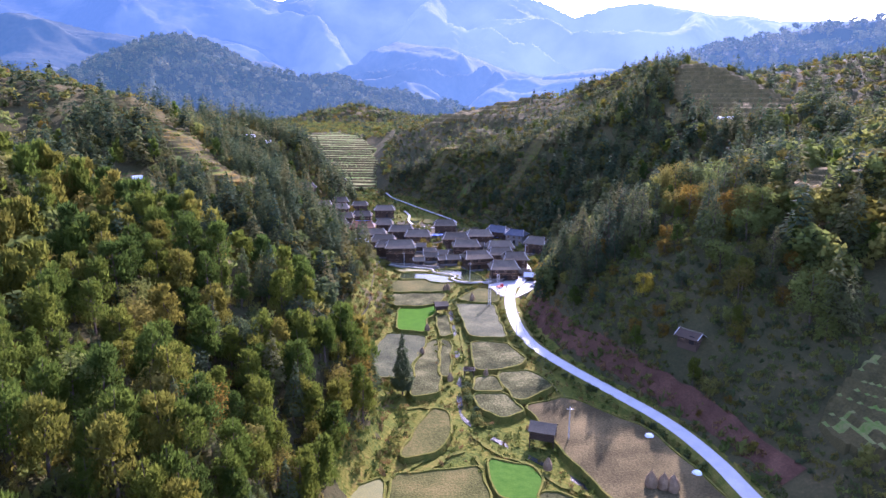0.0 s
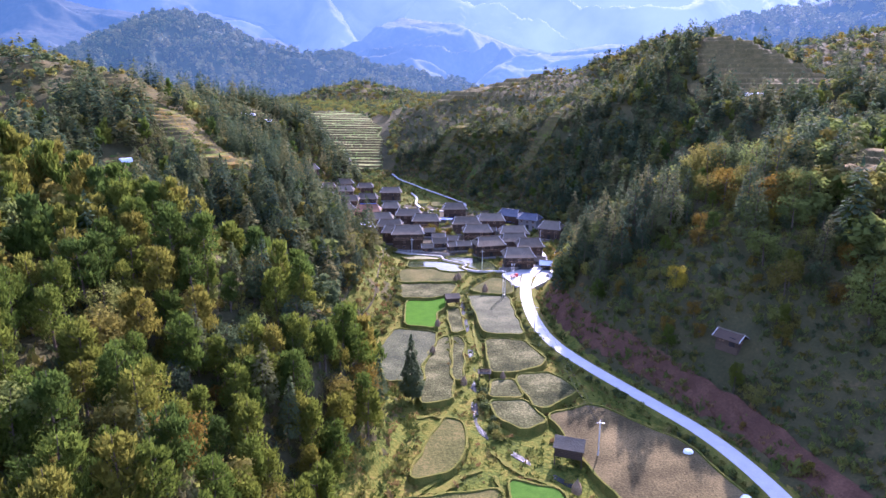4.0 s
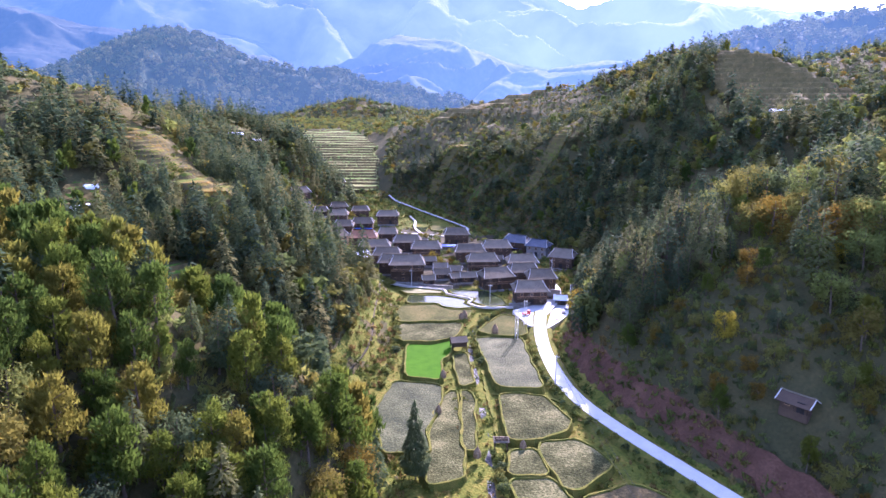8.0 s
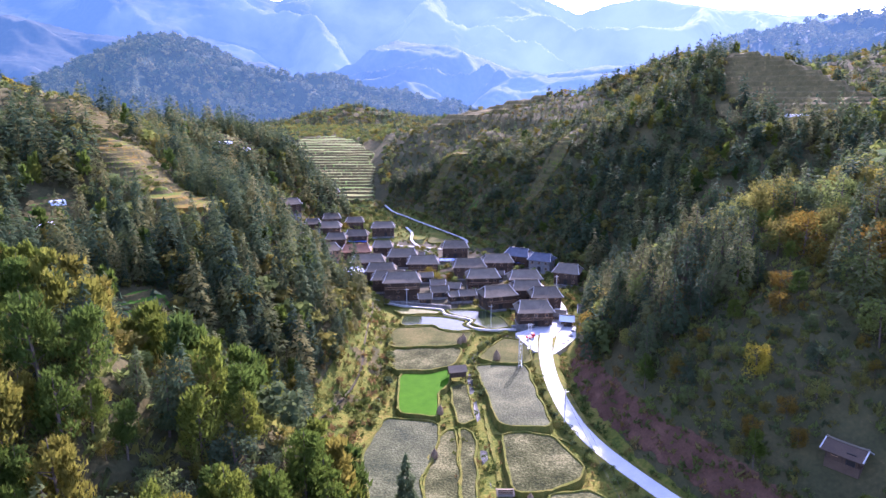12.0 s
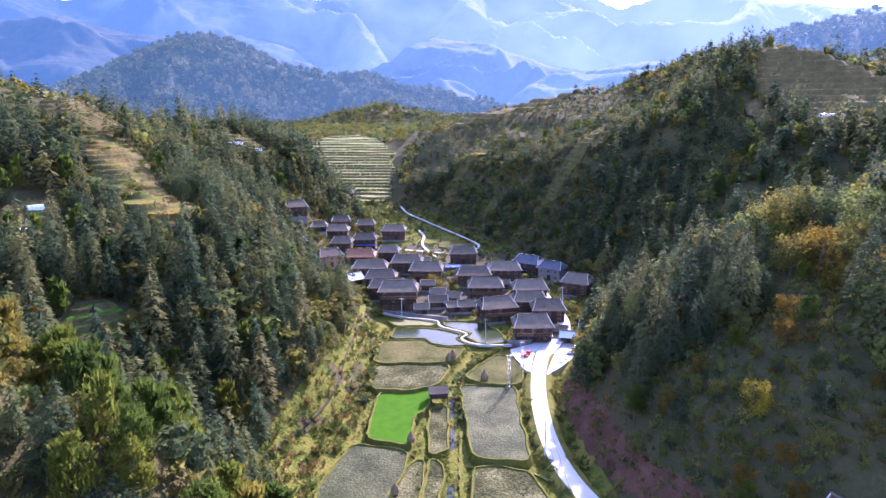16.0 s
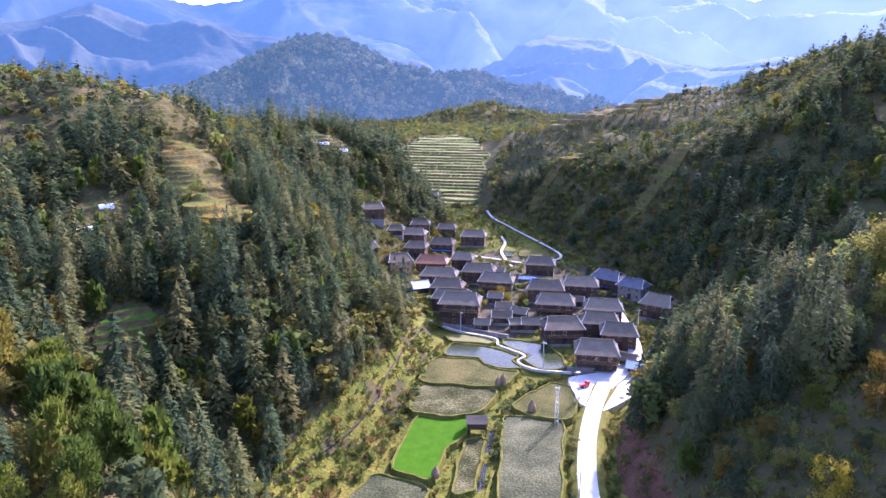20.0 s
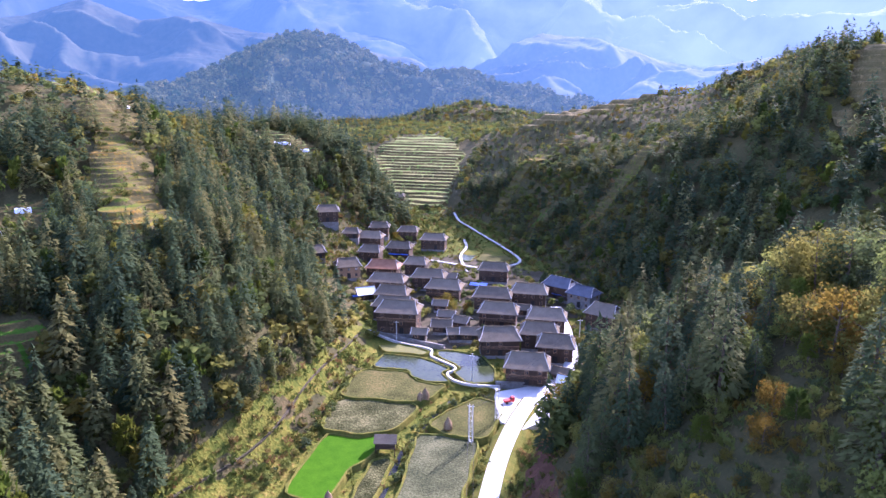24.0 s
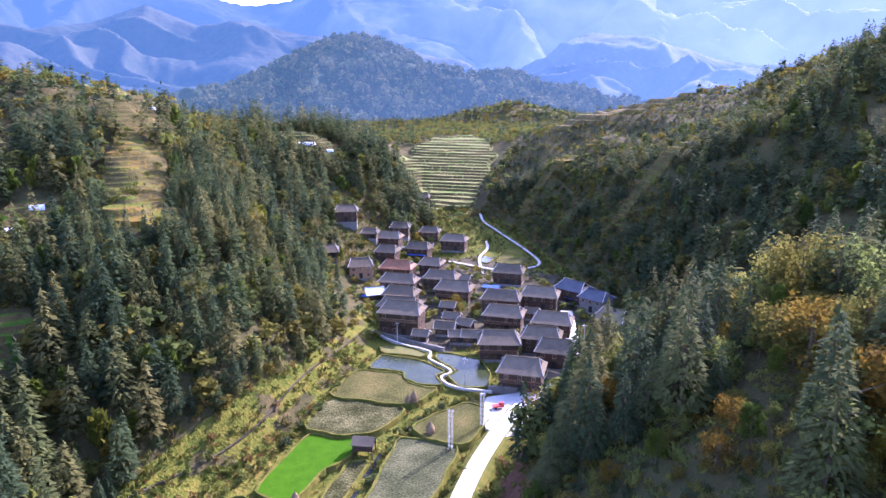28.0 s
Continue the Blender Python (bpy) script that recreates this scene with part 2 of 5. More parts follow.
def rounded(points, rounds=2):
    """A closed outline with its corners cut round."""
    p = np.array(points, float)
    for _ in range(rounds):
        q = np.roll(p, -1, 0)
        p = np.stack([0.9 * p + 0.1 * q, 0.1 * p + 0.9 * q], 1).reshape(-1, 2)
    return p


def along(points, step=2.0):
    """A line through the points, rounded and evenly cut."""
    p = np.array(points, float)
    for _ in range(3):
        mid = np.stack([0.75 * p[:-1] + 0.25 * p[1:], 0.25 * p[:-1] + 0.75 * p[1:]], 1).reshape(-1, p.shape[1])
        p = np.vstack([p[:1], mid, p[-1:]])
    far = np.r_[0, np.cumsum(np.linalg.norm(np.diff(p[:, :2], axis=0), axis=1))]
    s = np.linspace(0, far[-1], max(3, int(far[-1] / step)))
    return np.stack([np.interp(s, far, p[:, k]) for k in range(p.shape[1])], 1)


def ribbon(bm, line, width, z, thick=0.3, edge=0.0):
    """A strip of paving along a line of x, y; z is a function of x, y."""
    d = np.gradient(line[:, :2], axis=0)
    d /= np.linalg.norm(d, axis=1)[:, None] + 1e-9
    side = np.stack([d[:, 1], -d[:, 0]], 1)
    rows = []
    for k, (p, s) in enumerate(zip(line[:, :2], side)):
        w = width / 2 + edge * math.sin(k * 1.7) * math.sin(k * 0.43)
        a, b = p - s * w, p + s * w
        h = float(z(*p))
        rows.append([bm.verts.new((*a, h - thick)), bm.verts.new((*a, h)), bm.verts.new((*b, h)), bm.verts.new((*b, h - thick))])
    for r, q in zip(rows, rows[1:]):
        for k in range(3):
            bm.faces.new((r[k], r[k + 1], q[k + 1], q[k]))
    bm.faces.new(rows[0][::-1]), bm.faces.new(rows[-1])
    return bm


# ---- the shape of the land ----
DIST = np.array([0, 15, 40, 80, 140, 240, 420], float)
SECTIONS = []


def section(y, floor, left_foot, left, right_foot, right):
    """One cross-section of the valley: floor height, foot of each slope, and heights above the sea of fields at DIST from the foot."""
    SECTIONS.append([y, floor, left_foot, right_foot, floor, *left, floor, *right])


section(-330, -6, -30, (6, 22, 44, 66, 68, 62), 75, (3, 18, 40, 62, 90, 110))
section(-200, -4, -24, (16, 30, 46, 58, 60, 60), 74, (4, 18, 40, 62, 88, 112))
section(-150, -3, -17, (24, 35, 46, 57, 60, 60), 71, (4, 17, 40, 62, 86, 112))
section(-115, -2.4, -16, (17, 32, 46, 56, 60, 60), 66, (4, 17, 42, 62, 84, 112))
section(-92, -1.9, -9, (21, 37, 51, 58, 60, 60), 61, (5, 24, 46, 62, 84, 112))
section(-76, -1.6, -10, (28, 43, 56, 61, 60, 60), 56, (7, 26, 45, 57, 80, 108))
section(-60, -1.3, -17, (8, 22, 43, 54, 58, 60), 44, (13, 31, 46, 57, 80, 108))
section(-48, -1.0, -24, (4, 18, 36, 52, 54, 62), 38, (15, 34, 47, 56, 80, 108))
section(-34, -0.7, -27, (9, 26, 36, 50, 52, 62), 35, (16, 37, 49, 56, 80, 108))
section(-10, -0.2, -21, (22, 33, 34, 48, 58, 68), 33, (20, 38, 50, 55, 82, 110))
section(20, 0.6, -20, (17, 40, 40, 54, 74, 84), 38, (15, 31, 44, 54, 84, 112))
section(50, 1.2, -22, (11, 34, 51, 64, 86, 92), 47, (6, 18, 40, 60, 70, 84))
section(85, 1.9, -36, (6, 23, 58, 80, 92, 94), 51, (9, 29, 58, 68, 66, 80))
section(125, 2.6, -41, (7, 21, 53, 80, 90, 90), 38, (13, 30, 58, 72, 62, 78))
section(165, 3.3, -50, (10, 30, 56, 70, 72, 66), 15, (13, 36, 60, 76, 62, 78))
section(190, 4.6, -52, (14, 42, 57, 62, 62, 60), 2, (14, 38, 58, 74, 62, 80))
section(215, 7.4, -50, (16, 46, 58, 60, 60, 58), -16, (14, 36, 52, 70, 66, 84))
section(255, 13, -80, (22, 50, 54, 56, 56, 56), -48, (22, 34, 46, 64, 74, 90))
section(285, 19, -94, (26, 46, 50, 52, 52, 52), -55, (26, 40, 52, 66, 80, 95))
section(325, 29, -108, (30, 44, 48, 50, 50, 50), -56, (36, 57, 68, 77, 88, 105))
section(368, 38, -120, (36, 44, 48, 50, 50, 50), -58, (44, 57, 70, 81, 88, 104))
section(420, 44, -148, (42, 46, 50, 52, 52, 52), -82, (46, 50, 52, 54, 60, 80))
section(560, 50, -196, (46, 48, 50, 52, 52, 52), -118, (48, 50, 52, 56, 60, 80))
TABLE = np.array(SECTIONS)
SMOOTH = np.linspace(-330, 560, 179)


def eased(column):
    """A column of the table along the valley, rounded off."""
    v = np.interp(SMOOTH, TABLE[:, 0], column)
    for _ in range(6):
        v[1:-1] = (v[:-2] + 2 * v[1:-1] + v[2:]) / 4
    return v


COLUMNS = np.array([eased(TABLE[:, k]) for k in range(1, TABLE.shape[1])])


def ripple(x, y, size, seed):
    """Cheap smooth waves for uneven ground, between -1 and 1."""
    r = np.random.RandomState(seed)
    out = 0
    for k in range(5):
        a, p = r.uniform(0, 6.28, 2)
        s = size * r.uniform(0.6, 1.5)
        out = out + np.sin((x * np.cos(a) + y * np.sin(a)) * 6.28 / s + p)
    return out / 3


def height(x, y):
    """Height of the ground."""
    x, y = np.broadcast_arrays(np.asarray(x, float), np.asarray(y, float))
    shape = x.shape
    x, y = x.ravel(), y.ravel()
    s = np.clip((y + 330) / 5, 0, 177.999)
    i = s.astype(int)
    w = s - i
    c = COLUMNS[:, i] * (1 - w) + COLUMNS[:, i + 1] * w
    floor, lf, rf = c[0], c[1], c[2]
    z = floor.copy()
    for side, d, base in ((0, lf - x, 3), (1, x - rf, 10)):
        d = np.clip(d, 0, None)
        k = np.clip(np.searchsorted(DIST, d, side="right") - 1, 0, len(DIST) - 2)
        u = (d - DIST[k]) / (DIST[k + 1] - DIST[k])
        idx = np.arange(len(x))
        h0, h1 = c[base + k, idx], c[base + k + 1, idx]
        h = h0 + (h1 - h0) * u
        z = np.where(d > 0, h, z)
    d = np.maximum(np.maximum(lf - x, x - rf), 0)
    z = z + np.clip(d / 30, 0, 1) * (1.6 * ripple(x, y, 38, 3) + 0.7 * ripple(x, y, 15, 4))
    # summit of the terraced hill and the ridge behind it
    z = z + 22 * np.exp(-((x - 152) ** 2 + (y - 176) ** 2) / 46 ** 2) + 26 * np.exp(-(((x - 165) / 55) ** 2 + ((y - 285) / 50) ** 2)) + 14 * np.exp(-(((x - 390) / 110) ** 2 + ((y - 330) / 130) ** 2))
    # the farmed ridge on the left slope
    u = np.clip(((x + 72) * -76 + (y - 12) * 80) / (76 ** 2 + 80 ** 2), 0, 1)
    z = z + 5 * np.exp(-((x + 72 + 76 * u) ** 2 + (y - 12 - 80 * u) ** 2) / 13 ** 2)
    # two dry spurs that run down to the village
    for x0, y0, x1, y1, tall in ((22, 138, 76, 196, 5), (-22, 208, 26, 270, 6)):
        u = np.clip(((x - x0) * (x1 - x0) + (y - y0) * (y1 - y0)) / ((x1 - x0) ** 2 + (y1 - y0) ** 2), 0, 1)
        z = z + tall * np.minimum(1, 3 * u) * np.exp(-((x - x0 - (x1 - x0) * u) ** 2 + (y - y0 - (y1 - y0) * u) ** 2) / 13 ** 2)
    # a low terraced hill that closes the side valley
    z = z + 26 * np.exp(-(((x + 128) / 78) ** 2 + ((y - 705) / 60) ** 2))
    return z.reshape(shape)


# ---- ground ----
def spaced(lo, hi, near, a, b, step):
    """Grid lines: even between a and b, wider and wider outside."""
    mid = list(np.arange(a, b + step, step))
    left, right, s = [], [], step
    x = a
    while x > lo:
        s *= near
        x -= s
        left.append(x)
    x, s = mid[-1], step
    while x < hi:
        s *= near
        x += s
        right.append(x)
    return np.array(left[::-1] + mid + right)


def grid_faces(nx, ny):
    i = np.arange((nx - 1) * (ny - 1))
    a = i // (nx - 1) * nx + i % (nx - 1)
    return np.stack([a, a + 1, a + nx + 1, a + nx], 1)


def floor_of(x, y):
    s = np.interp(y, SMOOTH, COLUMNS[0])
    return s


def foot_gap(x, y):
    """How far outside the valley floor a place lies; below zero on the floor."""
    lf, rf = np.interp(y, SMOOTH, COLUMNS[1]), np.interp(y, SMOOTH, COLUMNS[2])
    return np.maximum(lf - x, x - rf)


def sunk(y):
    """How far the meadow lies below the level of the fields."""
    return 0.55 + 0.2 * np.clip((45 - np.asarray(y, float)) / 10, 0, 1)


gx, gy = spaced(-3600, 3600, 1.18, -150, 190, 2.5), spaced(-1500, 4200, 1.18, -240, 420, 2.7)
X, Y = np.meshgrid(gx, gy)
Z = height(np.clip(X, -520, 560), np.clip(Y, -400, 860))
on_floor = foot_gap(X, Y) < -1.0
Z = np.where(on_floor, Z - 0.4 - sunk(Y), Z)
Z = np.where((Y > 860) | (abs(X) > 560), Z - 25, Z)
ground = new("ground", raw("ground", np.stack([X, Y, Z], -1).reshape(-1, 3), grid_faces(len(gx), len(gy)), M["ground"], smooth=True))
tagged(ground, "brown-green hillsides of a mountain valley", "ground", kind="structure")
# grassy valley floor, 4 mm proud of the ground
fy = np.arange(-235, 236, 2.0)
fu = np.linspace(0, 1, 40)
lf, rf = np.interp(fy, SMOOTH, COLUMNS[1]) - 7, np.interp(fy, SMOOTH, COLUMNS[2]) + 1
FX, FY = lf[:, None] + (rf - lf)[:, None] * fu, np.repeat(fy[:, None], 40, 1)
FZ = np.where(foot_gap(FX, FY) < -1.0, height(FX, FY) - sunk(FY), height(FX, FY)) + 0.06 + 0.16 * ripple(FX, FY, 9, 8)
FZ = np.where((foot_gap(FX, FY) > -2) & (foot_gap(FX, FY) < 1), FZ + 0.25, FZ)
meadow = new("ground_valley_floor", raw("ground_valley_floor", np.stack([FX, FY, FZ], -1).reshape(-1, 3), grid_faces(40, len(fy)), M["floor"], smooth=True))
tagged(meadow, "grassy valley floor between terraced paddies", "ground", kind="structure")


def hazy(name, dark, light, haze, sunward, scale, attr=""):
    """Distant mountains: woods and clearings; their haze is emission, brighter towards the sun's side."""
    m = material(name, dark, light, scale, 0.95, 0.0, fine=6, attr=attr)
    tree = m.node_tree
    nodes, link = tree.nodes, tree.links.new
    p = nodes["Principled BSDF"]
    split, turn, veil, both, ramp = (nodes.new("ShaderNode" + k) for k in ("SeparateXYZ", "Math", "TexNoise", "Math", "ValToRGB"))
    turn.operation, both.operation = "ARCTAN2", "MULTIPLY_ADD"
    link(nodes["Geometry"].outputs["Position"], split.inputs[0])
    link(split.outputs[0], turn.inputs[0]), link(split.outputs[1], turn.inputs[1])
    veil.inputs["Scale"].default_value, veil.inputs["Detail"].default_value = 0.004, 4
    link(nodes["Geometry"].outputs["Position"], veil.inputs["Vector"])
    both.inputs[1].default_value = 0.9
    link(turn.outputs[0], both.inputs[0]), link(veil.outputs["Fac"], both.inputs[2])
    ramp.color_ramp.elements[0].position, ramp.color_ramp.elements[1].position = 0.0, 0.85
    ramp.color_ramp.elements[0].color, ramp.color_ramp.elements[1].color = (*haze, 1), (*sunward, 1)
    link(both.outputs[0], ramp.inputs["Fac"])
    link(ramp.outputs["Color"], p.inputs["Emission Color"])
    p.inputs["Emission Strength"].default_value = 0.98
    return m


RANGES = {}


def backdrop(name, r0, r1, crest, base, mat, seed, spur, n=480, m=90, az=(-70, 60), woods=0.0, label="hazy blue forested mountain range"):
    """A far range: crest angles by azimuth in degrees, with forked spurs running down towards the valley."""
    a = np.linspace(az[0], az[1], n)
    v = np.linspace(0, 1, m)
    A, V = np.meshgrid(a, v)
    el = np.interp(A, [c[0] for c in crest], [c[1] for c in crest])
    top = 70 + r1 * np.tan(np.radians(el))
    R = r0 + (r1 - r0) * V
    PX, PY = R * np.sin(np.radians(A)), R * np.cos(np.radians(A)) - 170
    wx, wy = PX + spur * 0.45 * ripple(PX, PY, spur * 1.7, seed + 7), PY + spur * 0.45 * ripple(PX, PY, spur * 1.7, seed + 8)
    wave = 0
    for k, (size, gain) in enumerate(((2.6, 1.0), (1.2, 0.45), (0.55, 0.16), (0.24, 0.05))):
        wave = wave + gain * (0.55 - np.sqrt(ripple(wx, wy, spur * size, seed + k) ** 2 + 0.08))
    PZ = base + (top - base) * V ** 0.95 + wave * spur * 0.5 * np.sin(np.pi * V) ** 0.9
    if woods:
        PZ = PZ + woods * np.random.RandomState(seed).rand(*PZ.shape)
    RANGES[name] = np.stack([PX, PY, PZ], -1)
    ob = new(name, raw(name, RANGES[name].reshape(-1, 3), grid_faces(n, m), mat, smooth=True))
    return tagged(ob, label, "mountain", kind="structure")


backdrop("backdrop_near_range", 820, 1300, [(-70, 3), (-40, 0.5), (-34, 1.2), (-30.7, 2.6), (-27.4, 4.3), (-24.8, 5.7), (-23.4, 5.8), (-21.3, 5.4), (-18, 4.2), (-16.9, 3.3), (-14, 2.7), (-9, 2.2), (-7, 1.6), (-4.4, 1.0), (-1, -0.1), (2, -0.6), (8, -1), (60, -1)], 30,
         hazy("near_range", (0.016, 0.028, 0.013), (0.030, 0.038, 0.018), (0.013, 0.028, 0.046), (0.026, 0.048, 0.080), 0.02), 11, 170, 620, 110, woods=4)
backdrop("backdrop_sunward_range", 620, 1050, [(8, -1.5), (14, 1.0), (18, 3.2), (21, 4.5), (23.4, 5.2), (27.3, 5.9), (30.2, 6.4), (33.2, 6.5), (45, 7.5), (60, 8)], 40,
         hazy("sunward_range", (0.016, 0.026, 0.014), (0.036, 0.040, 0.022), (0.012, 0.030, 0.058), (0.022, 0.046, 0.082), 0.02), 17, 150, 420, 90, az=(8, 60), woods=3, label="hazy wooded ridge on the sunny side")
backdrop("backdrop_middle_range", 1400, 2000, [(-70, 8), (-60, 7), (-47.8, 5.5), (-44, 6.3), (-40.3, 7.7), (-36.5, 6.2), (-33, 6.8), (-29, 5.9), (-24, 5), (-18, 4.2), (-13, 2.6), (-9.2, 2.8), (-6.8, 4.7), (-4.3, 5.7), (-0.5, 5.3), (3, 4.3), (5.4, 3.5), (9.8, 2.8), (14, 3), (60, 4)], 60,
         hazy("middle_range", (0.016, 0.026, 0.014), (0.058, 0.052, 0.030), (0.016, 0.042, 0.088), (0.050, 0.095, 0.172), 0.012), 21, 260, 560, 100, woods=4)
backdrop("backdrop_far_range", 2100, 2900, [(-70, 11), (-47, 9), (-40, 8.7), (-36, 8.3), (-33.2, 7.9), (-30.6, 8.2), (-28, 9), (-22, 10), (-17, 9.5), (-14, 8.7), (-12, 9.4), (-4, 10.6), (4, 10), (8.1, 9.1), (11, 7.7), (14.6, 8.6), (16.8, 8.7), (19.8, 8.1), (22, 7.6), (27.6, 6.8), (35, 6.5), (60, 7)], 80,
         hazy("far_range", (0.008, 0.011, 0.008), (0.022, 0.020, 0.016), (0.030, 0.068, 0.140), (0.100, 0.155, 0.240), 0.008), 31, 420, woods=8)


# earth yards, coloured dark to carry the shade between the houses
VX, VY = np.meshgrid(np.arange(-66, 46, 1.5), np.arange(44, 172, 1.5))
VZ = height(VX, VY) - 0.55 + 0.16 + 0.16 * ripple(VX, VY, 9, 8)
vf = grid_faces(VX.shape[1], VX.shape[0])
rim = ((VX + 8 + 0.16 * (VY - 100)) / 47) ** 2 + ((VY - 108) / 57) ** 2 + 0.16 * ripple(VX, VY, 14, 9)
held = ((rim < 1) & (foot_gap(VX, VY) < -1.6)).ravel()
tagged(new("ground_village_yards", raw("ground_village_yards", np.stack([VX, VY, VZ], -1).reshape(-1, 3), vf[held[vf].all(1)], M["yard"], smooth=True)), "trodden brown earth yards between the houses", "ground", kind="structure")


# ---- terraces on the slopes ----
TERRACES = []


def terraces(x, y, rx, ry, step, mat, label, turn=0.0, flat=0.72, ragged=0.3, res=0.9):
    """Farmed steps laid into a slope inside an uneven oval."""
    c, s = math.cos(radians(turn)), math.sin(radians(turn))
    TERRACES.append((x, y, rx, ry, c, s))
    n, m = int(2.3 * rx / res), int(2.3 * ry / res)
    U, V = np.meshgrid(np.linspace(-1.15, 1.15, n), np.linspace(-1.15, 1.15, m))
    TX, TY = x + c * U * rx - s * V * ry, y + s * U * rx + c * V * ry
    h = height(TX, TY)
    q = (h + 0.5 * ripple(TX, TY, 21, 5)) / step
    k = np.floor(q)
    w = np.clip((q - k - flat) / (1 - flat), 0, 1)
    lip = 0.25 * np.exp(-((q - k - flat) / 0.12) ** 2)
    TZ = (k + w + flat) * step + 0.5 + lip
    rim = U ** 2 + V ** 2 + ragged * ripple(TX, TY, 24, 6)
    TZ = np.where(rim > 1, np.minimum(TZ, h - 0.6 - 2 * (rim - 1)), TZ)
    faces = grid_faces(n, m)
    me = raw("terraced_slope", np.stack([TX, TY, TZ], -1).reshape(-1, 3), faces, mat)
    # wide brown slopes get the paler riser, which stands in for haze
    me.materials.append(M["hazed_riser" if mat == M["terrace"] and rx >= 20 else "riser"])
    # riser tops keep the tread's colour as sunlit rims; lower halves are darker
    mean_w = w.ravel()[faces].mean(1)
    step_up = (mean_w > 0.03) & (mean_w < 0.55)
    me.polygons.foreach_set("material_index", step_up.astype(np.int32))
    ob = new("terraced_slope", me)
    return tagged(ob, label, "terraces", "terraced slopes", kind="structure")


terraces(-77, 20, 12, 11, 2.1, M["ridge"], "dry brown farm terraces on a wooded slope", 20, flat=0.75, res=0.6)
terraces(-104, 46, 10, 31, 1.4, M["ridge"], "brown grass terraces along a ridge", 45, flat=0.45, ragged=0.5, res=0.6)
terraces(-139, 84, 16, 18, 1.6, M["ridge"], "brown terraces near the ridge top", 30)
terraces(-122, 190, 26, 13, 1.8, M["terrace_green"], "green terraces on a far shoulder")
terraces(-168, 120, 30, 16, 1.6, M["terrace_green"], "green terraces on the ridge")
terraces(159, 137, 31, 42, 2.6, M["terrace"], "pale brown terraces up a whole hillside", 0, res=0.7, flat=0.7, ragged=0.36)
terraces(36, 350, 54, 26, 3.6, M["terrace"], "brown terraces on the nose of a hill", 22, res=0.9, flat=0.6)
terraces(54, 171, 5.5, 24, 2.0, M["ridge"], "narrow dry terraces on a spur", -43, flat=0.6, ragged=0.75, res=0.5)
terraces(6, 243, 5, 27, 2.0, M["ridge"], "narrow dry terraces on a spur", -36, flat=0.6, ragged=0.75, res=0.5)
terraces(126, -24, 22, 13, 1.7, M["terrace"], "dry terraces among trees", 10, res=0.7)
terraces(92, -106, 12, 12, 1.5, M["terrace_green"], "weedy terraces above the road", 0)
terraces(-92, 345, 36, 112, 1.5, M["terrace_green"], "green and straw paddies stepping up a side valley", 15, flat=0.8, res=1.2)
terraces(-160, 690, 22, 15, 2.0, M["terrace_green"], "far terraces on a low hill", res=1.5)
terraces(-84, 688, 16, 17, 2.0, M["terrace_green"], "far terraces on a low hill", res=1.5)
terraces(104, 82, 6, 5, 1.2, M["greens"], "small green vegetable terrace")
terraces(18, 195, 8, 4, 1.2, M["greens"], "small green terrace below the wood")
terraces(-68, -32, 6, 8, 1.2, M["greens"], "small green terrace in a ravine", flat=0.8, res=0.6)
terraces(-112, 14, 7, 12, 1.2, M["greens"], "green terraces beside a hut")


# ---- paddies ----
PADDIES = []


def paddy(points, z, mat, label, bund=True, category="paddy"):
    """A level field with earth sides and a grassy rim."""
    p = rounded(points)
    p = np.concatenate([a + (b - a) * np.linspace(0, 1, max(2, int(np.linalg.norm(b - a) / 1.6)) + 1)[:-1, None] for a, b in zip(p, np.roll(p, -1, 0))])
    p = p + 0.38 * np.stack([ripple(p[:, 0], p[:, 1], 8, 71), ripple(p[:, 0], p[:, 1], 8, 72)], 1)
    if mat in ("wet", "flood", "stubble"):
        away = np.roll(p, -1, 0) - np.roll(p, 1, 0)
        away = np.stack([away[:, 1], -away[:, 0]], 1) / (np.linalg.norm(away, axis=1)[:, None] + 1e-6)
        turn = np.sign(((np.roll(p, -1, 0) - p)[:, 0] * (np.roll(p, -1, 0) + p)[:, 1]).sum())
        p = p - 0.6 * turn * away
    PADDIES.append(np.array(points, float))
    ob = thing("paddy", *p.mean(0), z, 0, label, category, "valley paddies", "structure")
    o = p - p.mean(0)
    if ((np.roll(o, -1, 0) - o)[:, 0] * (np.roll(o, -1, 0) + o)[:, 1]).sum() > 0:
        o = o[::-1]
    bm = bmesh.new()
    bm.faces.new([bm.verts.new((*q, 0)) for q in o])
    part("field", bm, M[mat], ob)
    bm = bmesh.new()
    n = len(o)
    out = np.roll(o, -1, 0) - np.roll(o, 1, 0)
    out = np.stack([out[:, 1], -out[:, 0]], 1) / (np.linalg.norm(out, axis=1)[:, None] + 1e-6)
    r = np.random.RandomState(len(PADDIES))
    wide = 0.35 + 0.3 * np.abs(ripple(o[:, 0], o[:, 1], 5, len(PADDIES)))
    h = 0.22 + 0.12 * r.rand(n)
    rows = [[bm.verts.new((*(q - 0.05 * d), -0.05)), bm.verts.new((*(q + 0.1 * d), k)), bm.verts.new((*(q + w * d), k * 0.9)), bm.verts.new((*(q + (w + 0.5) * d), -1.9))]
            for q, d, k, w in zip(o, out, h, wide)]
    for a, b in zip(rows, rows[1:] + rows[:1]):
        for k in range(3):
            bm.faces.new((a[k], b[k], b[k + 1], a[k + 1]))
    part("bank", bm, M["bund"], ob)
    return ob


